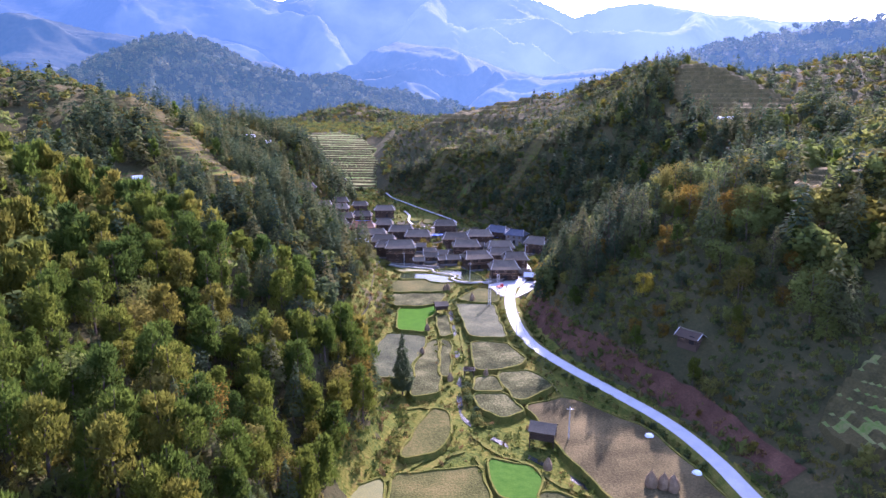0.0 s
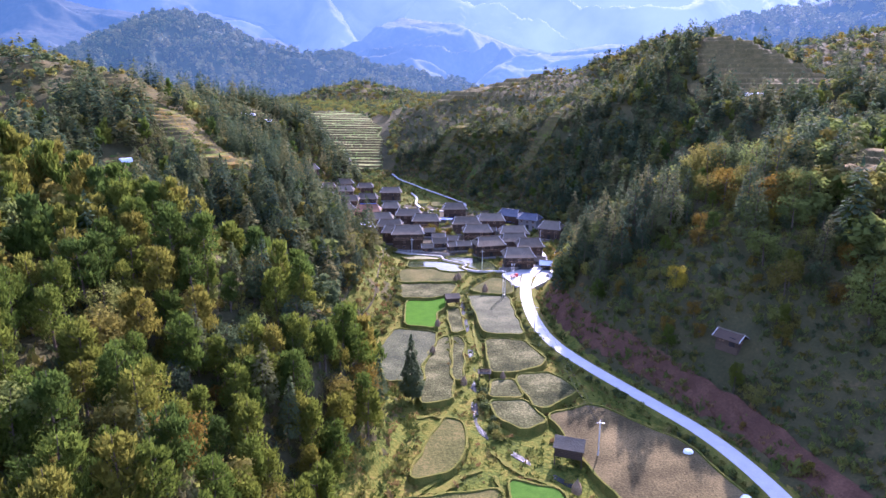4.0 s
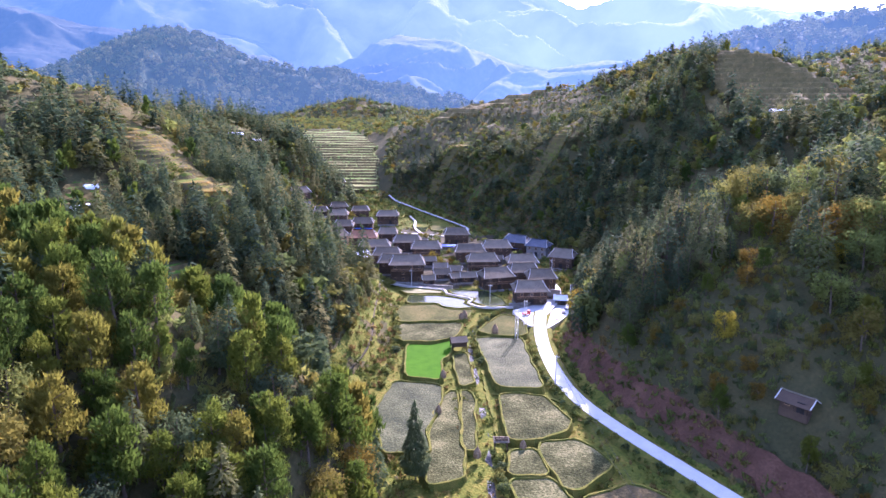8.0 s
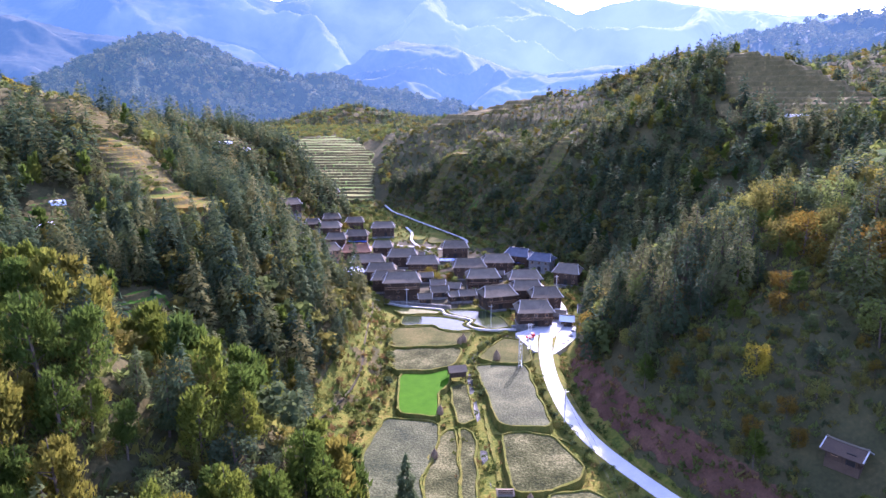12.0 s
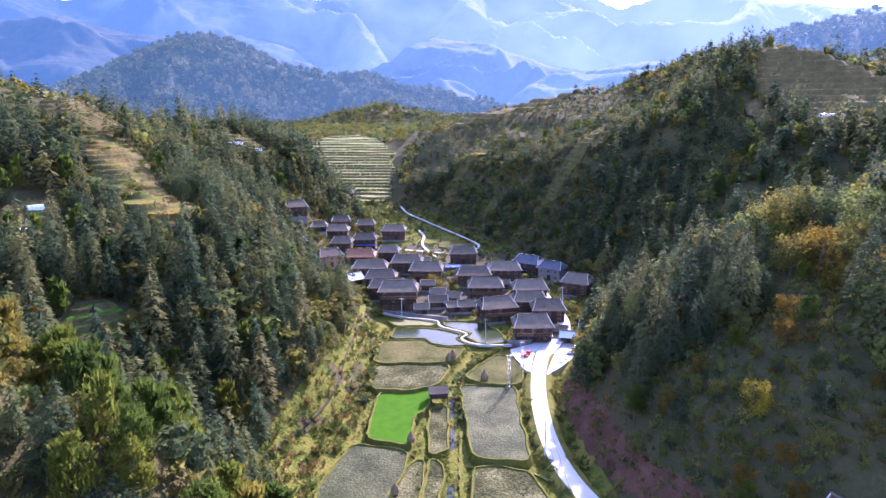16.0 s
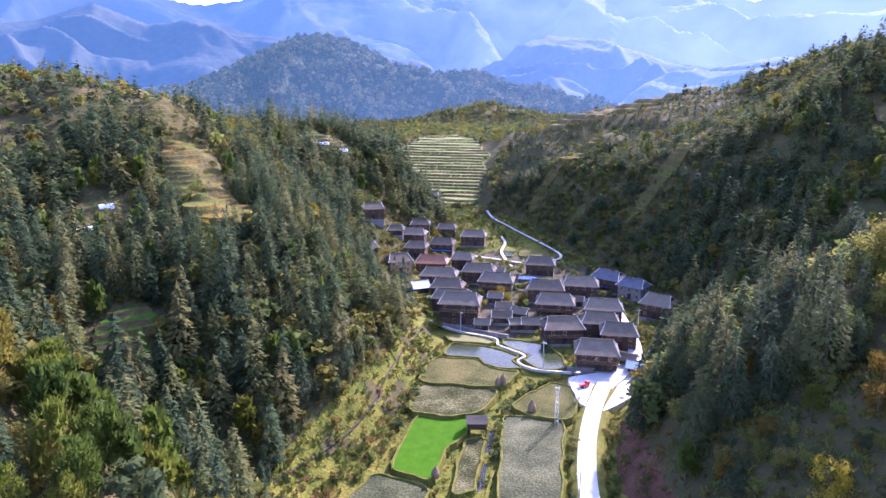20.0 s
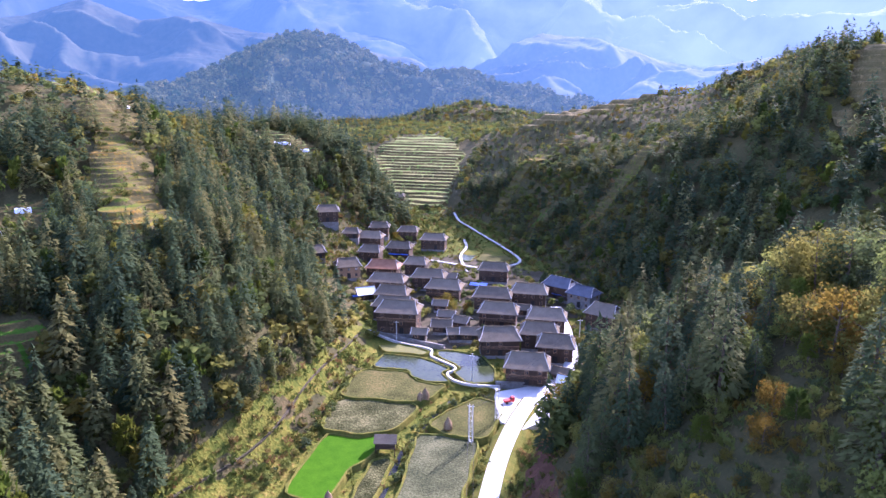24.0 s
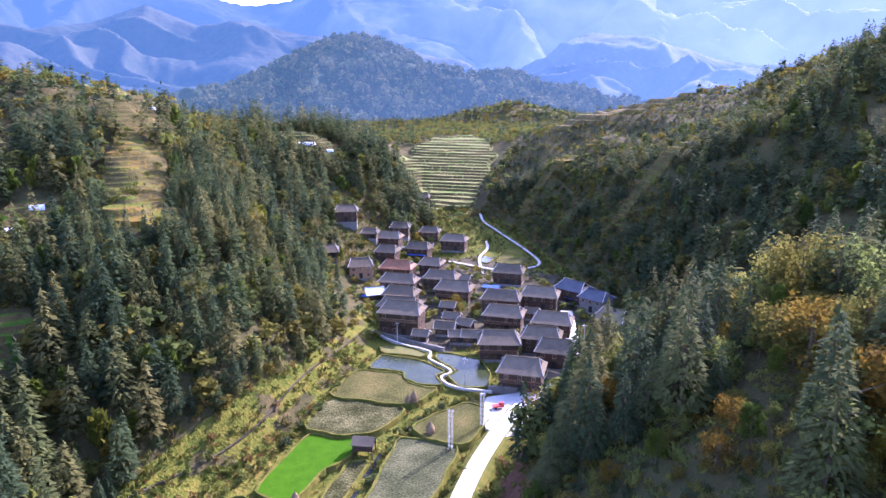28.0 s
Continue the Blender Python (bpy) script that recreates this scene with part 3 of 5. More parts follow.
paddy([(-13.4, -3.5), (-6, -2.9), (-0.4, 0), (0, -8), (-3.2, -15), (-3, -28), (-12.3, -25.8)], 0.15, "green", "bright green field of young crop")
paddy([(-17, 13.3), (3, 14.8), (1, 2.4), (-6, -1.2), (-14.8, -1.4)], 0.75, "wet", "grey wet rice stubble field")
paddy([(-17.4, 31), (-5.4, 32), (-1.5, 27), (5, 25.6), (6.8, 26.4), (3.4, 16.4), (-17.3, 15)], 1.15, "stubble", "olive brown rice stubble field")
paddy([(9, 6.5), (13, 15), (17.4, 22), (23.6, 19), (23, 10), (22, 3.4), (14, 2.9)], 0.95, "stubble", "olive brown stubble field beside the road")
paddy([(7.8, 1.1), (14, 1.7), (20.5, 2.0), (21, -15), (22.3, -33.2), (11.6, -32.1), (10, -15)], 0.55, "flood", "large grey wet stubble field")
paddy([(12, -36.7), (17, -35.6), (22.1, -37), (26, -49), (24.6, -53), (18, -56.4), (12.4, -57)], -0.3, "wet", "pale wet stubble field")
paddy([(18.3, -58.9), (26.5, -56.6), (31.6, -66.8), (21.4, -75)], -0.75, "wet", "pale stubble field with standing water")
paddy([(12.5, -61.8), (16.6, -60.9), (18.0, -69.4), (11.2, -69.4)], -0.8, "wet", "small pale stubble field")
paddy([(11.5, -71.6), (18.4, -71.2), (22.0, -79.5), (17, -83.5), (12.4, -79)], -1.1, "wet", "small pale stubble field beside the stream")
paddy([(-14.9, -27.7), (-3.2, -29.9), (-4, -42), (-6.8, -52), (-6, -62), (-14, -62), (-18, -45)], -0.6, "flood", "grey flooded paddy")
paddy([(-2.5, -37), (0.4, -32.6), (0.8, -50), (1.6, -69.9), (-5.1, -72.7), (-4.7, -60), (-4.0, -46)], -0.9, "wet", "long narrow wet stubble strip")
paddy([(2.9, -32.4), (4.6, -35), (4.0, -60.4), (2.6, -60.4)], -0.8, "wet", "narrow wet strip beside the stream")
paddy([(0.9, -11), (3.6, -9), (4.9, -28), (2.4, -30)], -0.4, "wet", "narrow wet strip below the hut")
paddy([(23.6, -77.4), (34.3, -71.4), (50.2, -88), (56.4, -112), (58, -128), (40, -128), (28, -96)], -1.4, "dry", "wide dry brown stubble field")
paddy([(12.3, -100.9), (21, -103.4), (23.2, -108.2), (20, -116), (13.4, -114)], -2.0, "greens", "green vegetable field")
paddy([(-16.6, -112), (-8.6, -108), (-8.4, -126), (-18, -126)], -2.2, "moss", "yellow weedy flooded paddy")
paddy([(-6.6, -107), (3, -105.5), (10.4, -104), (11.4, -118), (10, -128), (-6.4, -128)], -2.3, "stubble", "olive stubble field with grassy rim")
paddy([(0.5, -79), (3.4, -80), (4.2, -90), (1.5, -98), (-5.5, -101), (-3, -90)], -1.6, "stubble", "narrow grey stubble strip")
paddy([(14, -119), (24, -112), (36, -121), (40, -140), (14, -140)], -2.4, "wet", "wet stubble field below the bank")
paddy([(-16, 43.6), (-5, 42.8), (0, 41.4), (5.6, 37.2), (4.4, 34.4), (7.6, 28.9), (2.3, 28), (-3.2, 30.4), (-4.4, 33.9), (-15.3, 33.4)], 1.35, "water", "shallow grey pond", category="pond")
paddy([(-0.6, 49), (0.4, 45.8), (9.2, 38.8), (8.0, 35.2), (12, 30.1), (14.5, 29.5), (20, 32), (17.4, 41), (13.2, 48.6), (5, 50.4)], 1.45, "water", "pond that mirrors the sky beside houses", category="pond")
paddy([(-19, 49.6), (-15, 51.4), (-3.4, 48.4), (-4, 45.2), (-16, 44.8)], 1.5, "moss", "pond corner covered in yellow-green weed", category="pond")
paddy([(-22, 184), (-17, 186), (-12, 168), (-13, 156), (-17, 157)], 3.1, "water", "small pond at the far end of the village", category="pond")
paddy([(-10, 190), (-2, 178), (5, 165), (2, 158), (-9, 158), (-10, 172)], 3.2, "stubble", "stubble field above the village")


# ---- stream, road, paths ----
def strip(name, points, width, lift, mat, label, category, step=2.0, thick=0.35, floor=True, edge=0.0):
    line = along(points, step)
    z = (lambda x, y: float(floor_of(x, y)) + lift) if floor else (lambda x, y: float(height(x, y)) + lift)
    ob = new(name, mesh_of(name, ribbon(bmesh.new(), line, width, z, thick, edge), M[mat]))
    return tagged(ob, label, category, kind="structure")


strip("water_stream", [(12, 26), (7.5, 12), (4.9, -2.5), (7, -32), (7.2, -58), (7, -76), (8.2, -84), (16, -93), (24, -101), (30, -107), (42, -124), (60, -150), (66, -200)], 1.3, -0.7, "stream", "narrow stream running between paddies", "stream", edge=0.15)
ROAD = [(70, -210), (67, -160), (63.8, -126), (61.6, -114.7), (60.4, -102), (55.8, -86), (46.8, -70.5), (35.2, -50.5), (29.6, -37.5), (27.5, -25), (26.9, -15), (26.8, -4), (28, 11), (30.5, 24)]
strip("road", ROAD, 3.8, 1.0, "concrete", "pale concrete valley road", "road", 1.5, 1.6)
line = along(ROAD, 2.0)
d = np.gradient(line, axis=0)
d /= np.linalg.norm(d, axis=1)[:, None]
bm = bmesh.new()
rows = []
for p, t, wob in zip(line, d, ripple(line[:, 0], line[:, 1], 7, 33)):
    f = float(floor_of(*p))
    rows.append([bm.verts.new((p[0] - t[1] * w, p[1] + t[0] * w, f + h)) for w, h in ((4.9 + 0.7 * wob, -1.6), (3.3 + 0.4 * wob, 0.2), (2.1, 0.93), (-2.1, 0.93), (-3.4, 0.5), (-4.6, -1.2))])
for a, b in zip(rows, rows[1:]):
    for k in range(5):
        bm.faces.new((a[k], a[k + 1], b[k + 1], b[k]))
bmesh.ops.recalc_face_normals(bm, faces=bm.faces)
tagged(new("ground_road_verge", mesh_of("ground_road_verge", bm, M["bund"])), "weedy earth verge along both sides of the road", "verge", kind="structure")
strip("road_lane", [(30.5, 22), (36, 34), (39.6, 46), (38.4, 60), (36, 74), (33, 88), (31, 97)], 4.0, 1.02, "concrete", "pale concrete lane along the houses", "road", 1.5, 1.4)
bm = bmesh.new()
yard = rounded([(20.5, 26), (24.4, 11), (30.0, 8), (34.5, 14), (39.4, 22), (43.4, 40), (37, 44), (32, 34), (26, 30)], 2)
top = [bm.verts.new((*p, 1.0 + 0.02 * 24 - 0.26)) for p in yard]
low = [bm.verts.new((*p, -0.6)) for p in yard]
bm.faces.new(top[::-1])
for k in range(len(top)):
    bm.faces.new((top[k], top[(k + 1) % len(top)], low[(k + 1) % len(top)], low[k]))
bmesh.ops.recalc_face_normals(bm, faces=bm.faces)
yard_ob = tagged(new("pavement_yard", mesh_of("pavement_yard", bm, M["concrete"])), "wide pale concrete yard at the village entrance", "pavement", kind="structure")
strip("pavement_zigzag_path", [(-27, 60), (-15.1, 52.2), (-3.0, 50.0), (-1.7, 47.6), (-1.9, 44.4), (3.5, 41.3), (7.8, 38.4), (7.6, 36.4), (5.6, 34.0), (8.0, 30.6), (12.5, 28.7), (21.5, 29.4)], 0.6, 0.8, "path", "white concrete path zigzagging between ponds", "path", 0.8, 0.7)
strip("pavement_upper_path", [(-40, 240), (-33.8, 224), (-22, 210), (-12, 198), (-2, 184), (7.3, 169), (10.6, 160), (8.5, 153), (3, 150)], 1.2, 0.45, "path", "pale path curving past the far houses", "path", floor=False)
strip("pavement_village_path", [(-23.7, 193), (-19, 180), (-20, 166), (-15.5, 151), (-10, 138)], 1.2, 0.25, "path", "pale village path", "path")
strip("pavement_side_path", [(-34, 154), (-22, 150), (-12, 147), (-2, 143)], 1.4, 0.3, "path", "pale village path", "path")
strip("pavement_foot_trail", [(-31, -40), (-28.5, -30), (-24.8, -17.6), (-23.4, -5.3), (-24.7, 9.6), (-25.0, 21), (-25.5, 38), (-27.3, 53.5)], 0.7, 0.18, "yard", "narrow earth trail along the foot of the wood", "trail", 1.2, 0.5, floor=False)
# low grassy ridges and foot trails between the lower fields
for ridge_line, wide in (([(-21.6, -115.6), (-13, -110.6), (-7.9, -108.3), (-3.2, -103.2), (1.2, -98.5), (3.6, -92)], 0.8), ([(-5.8, -109.7), (-1.4, -108.2), (0.1, -103.1), (3.5, -100.6)], 1.3), ([(-5.6, -107.1), (-1, -103.7), (3, -99.5), (7.5, -97)], 1.0),
                         ([(9.9, -99), (11.2, -104), (11.6, -110.9), (12.4, -117)], 0.8), ([(9.9, -90.8), (14.8, -98.6), (21.4, -101.4), (25.4, -109), (31, -112), (38, -117)], 0.9), ([(-6, -78), (-1.5, -76.5), (3, -80.5), (5.5, -86)], 0.9), ([(-16, -73.5), (-10.9, -75.3), (-8.1, -84.4)], 0.9), ([(-12, -94.3), (-8.4, -91.9), (-6.6, -86)], 0.9),
                         ([(8.2, -20), (8.6, -34), (9.4, -46), (9.6, -57)], 0.8), ([(10, -33.8), (16, -34.4), (23.5, -35), (26.5, -38)], 0.8), ([(11, -59.2), (17, -58.4), (19.5, -66)], 0.7), ([(-4, -28.8), (0, -31), (2, -44), (2.2, -60)], 0.6)):
    strip("ground_field_ridge", ridge_line, wide, -0.28, "bund", "low grassy ridge between fields", "bank", 1.0, 1.0, edge=0.25)
# the cut bank of red earth above the road
line = along([(68, -112), (61, -86), (51, -68), (39, -47), (34, -28), (32.4, -14), (33, 0), (37, 14)], 1.5)
rows = []
bm = bmesh.new()
for k, p in enumerate(line):
    d = np.gradient(line, axis=0)[k]
    d = d / np.linalg.norm(d)
    out = np.array([d[1], -d[0]])
    tall = 8.5 * math.sin(math.pi * min(1, (k + 3) / (len(line) + 4))) ** 0.6
    row = []
    for j in range(7):
        u = j / 6
        q = p + out * (0.3 + 7.0 * u ** 1.2 + 0.5 * float(ripple(p[0] * 2, p[1] * 2, 9, 40 + j)))
        g = float(height(*q))
        row.append(bm.verts.new((*q, max(float(floor_of(*p)) + 0.2 + tall * u * (1 + 0.12 * float(ripple(*p, 7, 50))), g + 0.15 if j else -9) if j < 6 else g - 0.4)))
    rows.append(row)
for a, b in zip(rows, rows[1:]):
    for k in range(6):
        bm.faces.new((a[k], b[k], b[k + 1], a[k + 1]))
bmesh.ops.recalc_face_normals(bm, faces=bm.faces)
tagged(new("ground_road_cut", mesh_of("ground_road_cut", bm, M["cut"])), "bare red earth bank cut beside the road", "bank", kind="structure")


# ---- houses ----
def roof_mesh(w, d, h, over=0.9, thick=0.16, hip=True):
    """A curved hip-and-gable tile roof, its eave at z = 0, its ridge along x."""
    bm = bmesh.new()
    vs = (0.0, 0.22, 0.45, 0.72, 1.0)
    ye, xe = d / 2 + over, w / 2 + over
    prof = []
    for v in vs:
        lx = xe - 0.1 if not hip else w * 0.42 + (xe - w * 0.42) * (0.7 * v + 0.3 * v ** 2)
        prof.append((lx, v * ye, h * (1 - v) ** 1.06))
    for drop in (0.0, thick):
        for s in (-1, 1):
            rows = []
            for lx, y, z in prof:
                rows.append([bm.verts.new((lx * k / 3, s * y, z - drop + (0.05 * (abs(k) / 3) ** 4))) for k in range(-3, 4)])
            for a, b in zip(rows, rows[1:]):
                for k in range(6):
                    bm.faces.new((a[k], a[k + 1], b[k + 1], b[k]))
            if drop:
                for a, b in zip(first[s][-1], first[s][-1][1:]):
                    i = first[s][-1].index(a)
                    bm.faces.new((a, b, rows[-1][i + 1], rows[-1][i]))
            else:
                first = {s: rows} if s < 0 else {**first, s: rows}
        if hip:
            for e in (0, 6):
                a = [first[-1][k][e] for k in (2, 3, 4)] if not drop else None
                b = [first[1][k][e] for k in (2, 3, 4)] if not drop else None
                if a:
                    for k in (0, 1):
                        bm.faces.new((a[k], b[k], b[k + 1], a[k + 1]))
    bmesh.ops.recalc_face_normals(bm, faces=bm.faces)
    return bm, prof


PANE = boxed(-0.42, 0.42, -0.03, 0.03, -0.5, 0.5)
PANE = mesh_of("pane", PANE, M["glass"])
FRAME = bmesh.new()
for q in ((-0.52, -0.42, -0.6, 0.6), (0.42, 0.52, -0.6, 0.6), (-0.42, 0.42, 0.5, 0.6), (-0.42, 0.42, -0.6, -0.5), (-0.03, 0.03, -0.5, 0.5)):
    box(FRAME, q[0], q[1], -0.07, 0.07, q[2], q[3])
FRAME = mesh_of("window_frame", FRAME, M["newwood"])
DOOR = boxed(-0.6, 0.6, -0.05, 0.05, 0, 2.05)
box(DOOR, -0.02, 0.02, -0.07, 0.07, 0, 2.05), box(DOOR, -0.7, -0.6, -0.08, 0.08, 0, 2.15), box(DOOR, 0.6, 0.7, -0.08, 0.08, 0, 2.15), box(DOOR, -0.7, 0.7, -0.08, 0.08, 2.05, 2.17)
DOOR = mesh_of("door", DOOR, M["dark"])


POSTS = {}


def house(x, y, w, d, storeys, turn, label, roof="tile", wall="timber", hip=True, sill=0.0, balcony=False, rng=None, group="village houses", plinth="stone", skirt=3.5, lift=0.35, tall=2.4):
    """A timber house on a stone plinth, its long front facing down the valley."""
    rng = rng or random.Random(int(x * 7 + y * 13))
    z = float(height(x, y)) + sill
    ob = thing("house", x, y, z, turn, label, "house", group)
    part("plinth", boxed(-w / 2 - 0.15, w / 2 + 0.15, -d / 2 - 0.15, d / 2 + 0.15, -skirt, lift), M[plinth], ob)
    bays = max(2, round(w / 3.2))
    z0 = lift
    for s in range(storeys):
        out = 0.28 * s
        part("wall", boxed(-w / 2 - out * 0.4, w / 2 + out * 0.4, -d / 2 - out, d / 2, z0, z0 + tall), M[wall], ob)
        key = (wall, tall)
        if key not in POSTS:
            POSTS[key] = mesh_of("post", boxed(-0.11, 0.11, -0.1, 0.02, 0, tall), M[wall])
        for k in range(bays + 1):
            part("post", POSTS[key], None, ob, "", pose(-w / 2 + w * k / bays, -d / 2 - out, z0))
        part("beam", boxed(-w / 2 - 0.3, w / 2 + 0.3, -d / 2 - out - 0.16, -d / 2 - out + 0.03, z0 + tall - 0.24, z0 + tall), M[wall], ob)
        for k in range(bays):
            cx = -w / 2 + w * (k + 0.5) / bays
            if s == 0 and k == bays // 2:
                part("door", DOOR, None, ob, "", pose(cx, -d / 2 - out - 0.03, z0))
            elif rng.random() < 0.85:
                win = part("window", FRAME, None, ob, "", pose(cx, -d / 2 - out - 0.05, z0 + 1.35))
                part("pane", PANE, None, win)
        for side in (-1, 1):
            if rng.random() < 0.7:
                win = part("window", FRAME, None, ob, "", pose(side * (w / 2 + out * 0.4 + 0.04), rng.uniform(-0.2, 0.2) * d, z0 + 1.35, 0, 0, 90))
                part("pane", PANE, None, win)
        if balcony and s == storeys - 1:
            part("balcony_floor", boxed(-w / 2, w / 2, -d / 2 - out - 1.1, -d / 2 - out - 0.1, z0 - 0.12, z0), M[wall], ob)
            bm = boxed(-w / 2, w / 2, -d / 2 - out - 1.1, -d / 2 - out - 1.02, z0 + 0.9, z0 + 0.98)
            for k in range(int(w / 0.35)):
                cx = -w / 2 + 0.17 + 0.35 * k
                box(bm, cx - 0.03, cx + 0.03, -d / 2 - out - 1.09, -d / 2 - out - 1.03, z0, z0 + 0.9)
            part("balcony_rail", bm, M["newwood"], ob)
        z0 += tall
    rh = (d / 2 + 0.9) * 0.58
    bm, prof = roof_mesh(w, d, rh, hip=hip)
    part("roof", bm, M[roof], ob, "", pose(0, 0, z0 - 0.05))
    # gable boards
    lx = prof[2][0]
    for s in (-1, 1):
        bm = bmesh.new()
        gx_ = s * (lx - 0.25 if hip else w / 2)
        zz = z0 - 0.12
        low = prof[2] if hip else prof[-1]
        a = [(gx_, -low[1], zz + low[2]), (gx_, low[1], zz + low[2]), (gx_, prof[1][1], zz + prof[1][2]), (gx_, 0, zz + prof[0][2]), (gx_, -prof[1][1], zz + prof[1][2])]
        v = [bm.verts.new(p) for p in a] + [bm.verts.new((p[0] - 0.1 * s, p[1], p[2])) for p in a]
        bm.faces.new(v[:5]), bm.faces.new(v[5:][::-1])
        for k in range(5):
            bm.faces.new((v[k], v[(k + 1) % 5], v[5 + (k + 1) % 5], v[5 + k]))
        bmesh.ops.recalc_face_normals(bm, faces=bm.faces)
        part("gable", bm, M[wall], ob)
        # pale lime bead along each end of the roof
        bm = bmesh.new()
        for t in (-1, 1):
            rows = []
            for lx_, y_, z_ in prof:
                e = s * (lx_ + 0.02)
                q = (e, t * y_, z0 - 0.02 + z_ + 0.05)
                rows.append([bm.verts.new((q[0] - 0.13 * s, q[1], q[2])), bm.verts.new((q[0] - 0.13 * s, q[1], q[2] + 0.12)), bm.verts.new((q[0] + 0.05 * s, q[1], q[2] + 0.12)), bm.verts.new((q[0] + 0.05 * s, q[1], q[2] - 0.1))])
            for a, b in zip(rows, rows[1:]):
                for k in range(3):
                    bm.faces.new((a[k], a[k + 1], b[k + 1], b[k]))
        bmesh.ops.recalc_face_normals(bm, faces=bm.faces)
        part("verge", bm, M["verge"], ob)
    rl = prof[0][0]
    bm = bmesh.new()
    rows = []
    for k in range(-5, 6):
        u = k / 5
        zz = z0 + rh - 0.05 + 0.18 * abs(u) ** 5
        rows.append([bm.verts.new((rl * u, -0.14, zz)), bm.verts.new((rl * u, -0.10, zz + 0.26)), bm.verts.new((rl * u, 0.10, zz + 0.26)), bm.verts.new((rl * u, 0.14, zz))])
    for a, b in zip(rows, rows[1:]):
        for k in range(3):
            bm.faces.new((a[k], b[k], b[k + 1], a[k + 1]))
    bm.faces.new(rows[0]), bm.faces.new(rows[-1][::-1])
    part("ridge", bm, M[roof if roof in ("tile", "redtile", "slate") else "tile"], ob)
    return ob


GREY = "weathered timber house with grey tiled hip roof"
for h in (
    (27.9, 36.0, 10.6, 8.2, 2, 4, "red-brown timber house with grey tiled roof beside the pond", dict(balcony=True, sill=0.2)),
    (34.2, 52.4, 9.6, 7.6, 2, 3, "timber house with grey tiled roof along the lane", {}),
    (28.6, 61.2, 10.4, 7.4, 2, 4, GREY, {}),
    (17.2, 53.9, 11.0, 8.0, 2, 16, "large timber house with grey roof turned to the pond", dict(balcony=True)),
    (29.6, 75.0, 11.4, 7.6, 2, 3, GREY, {}),
    (13.4, 77.0, 11.8, 7.6, 2, 3, "timber house with wide grey tiled roof and pale verges", dict(balcony=True)),
    (8.6, 93.2, 12.4, 7.8, 2, 4, GREY, {}),
    (21.0, 101, 12.0, 7.6, 2, 2, GREY, {}),
    (3.2, 128, 11.2, 7.6, 2, 3, "timber house with grey roof and pale gable near the upper path", {}),
    (-10.8, 99, 12.2, 7.8, 2, 2, GREY, dict(balcony=True)),
    (-20.2, 111.5, 12.0, 7.6, 2, 3, GREY, {}),
    (-17.4, 63.8, 12.6, 8.4, 3, 5, "three-storey timber house with grey roof above the pond", dict(balcony=True, tall=2.35)),
    (-22.8, 75, 13.0, 7.4, 2, 4, GREY, {}),
    (-27.4, 87, 11.0, 7.4, 2, 3, GREY, {}),
    (-34.4, 102, 13.2, 7.4, 2, 4, GREY, {}),
    (-42.0, 119, 12.4, 7.8, 2, 4, "timber house with orange tiled roof", dict(roof="redtile")),
    (-30.9, 129.5, 8.4, 6.8, 2, 3, "small timber house with grey tiled roof", {}),
    (-46.7, 155.4, 10.6, 7.2, 2, 2, "timber house with grey roof and blue sheeting at its eave", {}),
    (-53.6, 135, 8.6, 7.0, 2, 3, GREY, {}),
    (-35, 174.5, 11.4, 7.4, 2, 4, GREY, {}),
    (-60.2, 151.6, 11.4, 7, 2, 5, GREY, dict(skirt=6)),
    (-67, 145.5, 6.6, 5.6, 1, 12, "small shed with grey tiled roof on the slope", dict(skirt=6)),
    (-77.2, 142.0, 9.4, 7.2, 2, 24, "brown timber house alone on the wooded slope", dict(skirt=6, sill=1.5)),
    (-52.4, 104.6, 8.8, 7.6, 2, 30, "bare timber house with pale grey roof at the wood's edge", dict(wall="newwood", skirt=6)),
    (-39.2, 89.2, 5.6, 5.4, 1, 35, "shed with pale sheet roof and blue side", dict(roof="sheet", hip=False)),
    (-65.2, 102, 7.2, 6.4, 1, 30, "grey shed half hidden among trees", dict(skirt=6)),
    (31.6, 112, 10.6, 7.6, 2, -28, "house with blue-grey roof standing in the hill's shade", dict(roof="slate")),
    (40.6, 103, 9.0, 7, 2, -28, "house with blue-grey roof and pale walls in the hill's shade", dict(roof="slate", wall="stone")),
    (48.0, 82.2, 9.2, 8.2, 2, -24, "detached house with pale-edged roof below the dark slope", dict(sill=0.4)),
    (45.4, 31.6, 6.0, 5.0, 1, -14, "low shed with dark roof beside the lane", dict(hip=False)),
    (-72, 226, 9.2, 6.8, 2, 10, "far house above the village", dict(skirt=6)),
    (-52, 186, 9, 6.6, 2, 8, "far timber house with grey roof", dict(skirt=6)),
    (-62, 170, 8.6, 6.6, 2, 14, "far timber house with grey roof", dict(skirt=6)),
    (-70, 194, 8.0, 6.4, 1, 20, "far grey-roofed house among bare trees", dict(skirt=6)),
):
    house(*h[:7], **h[7])
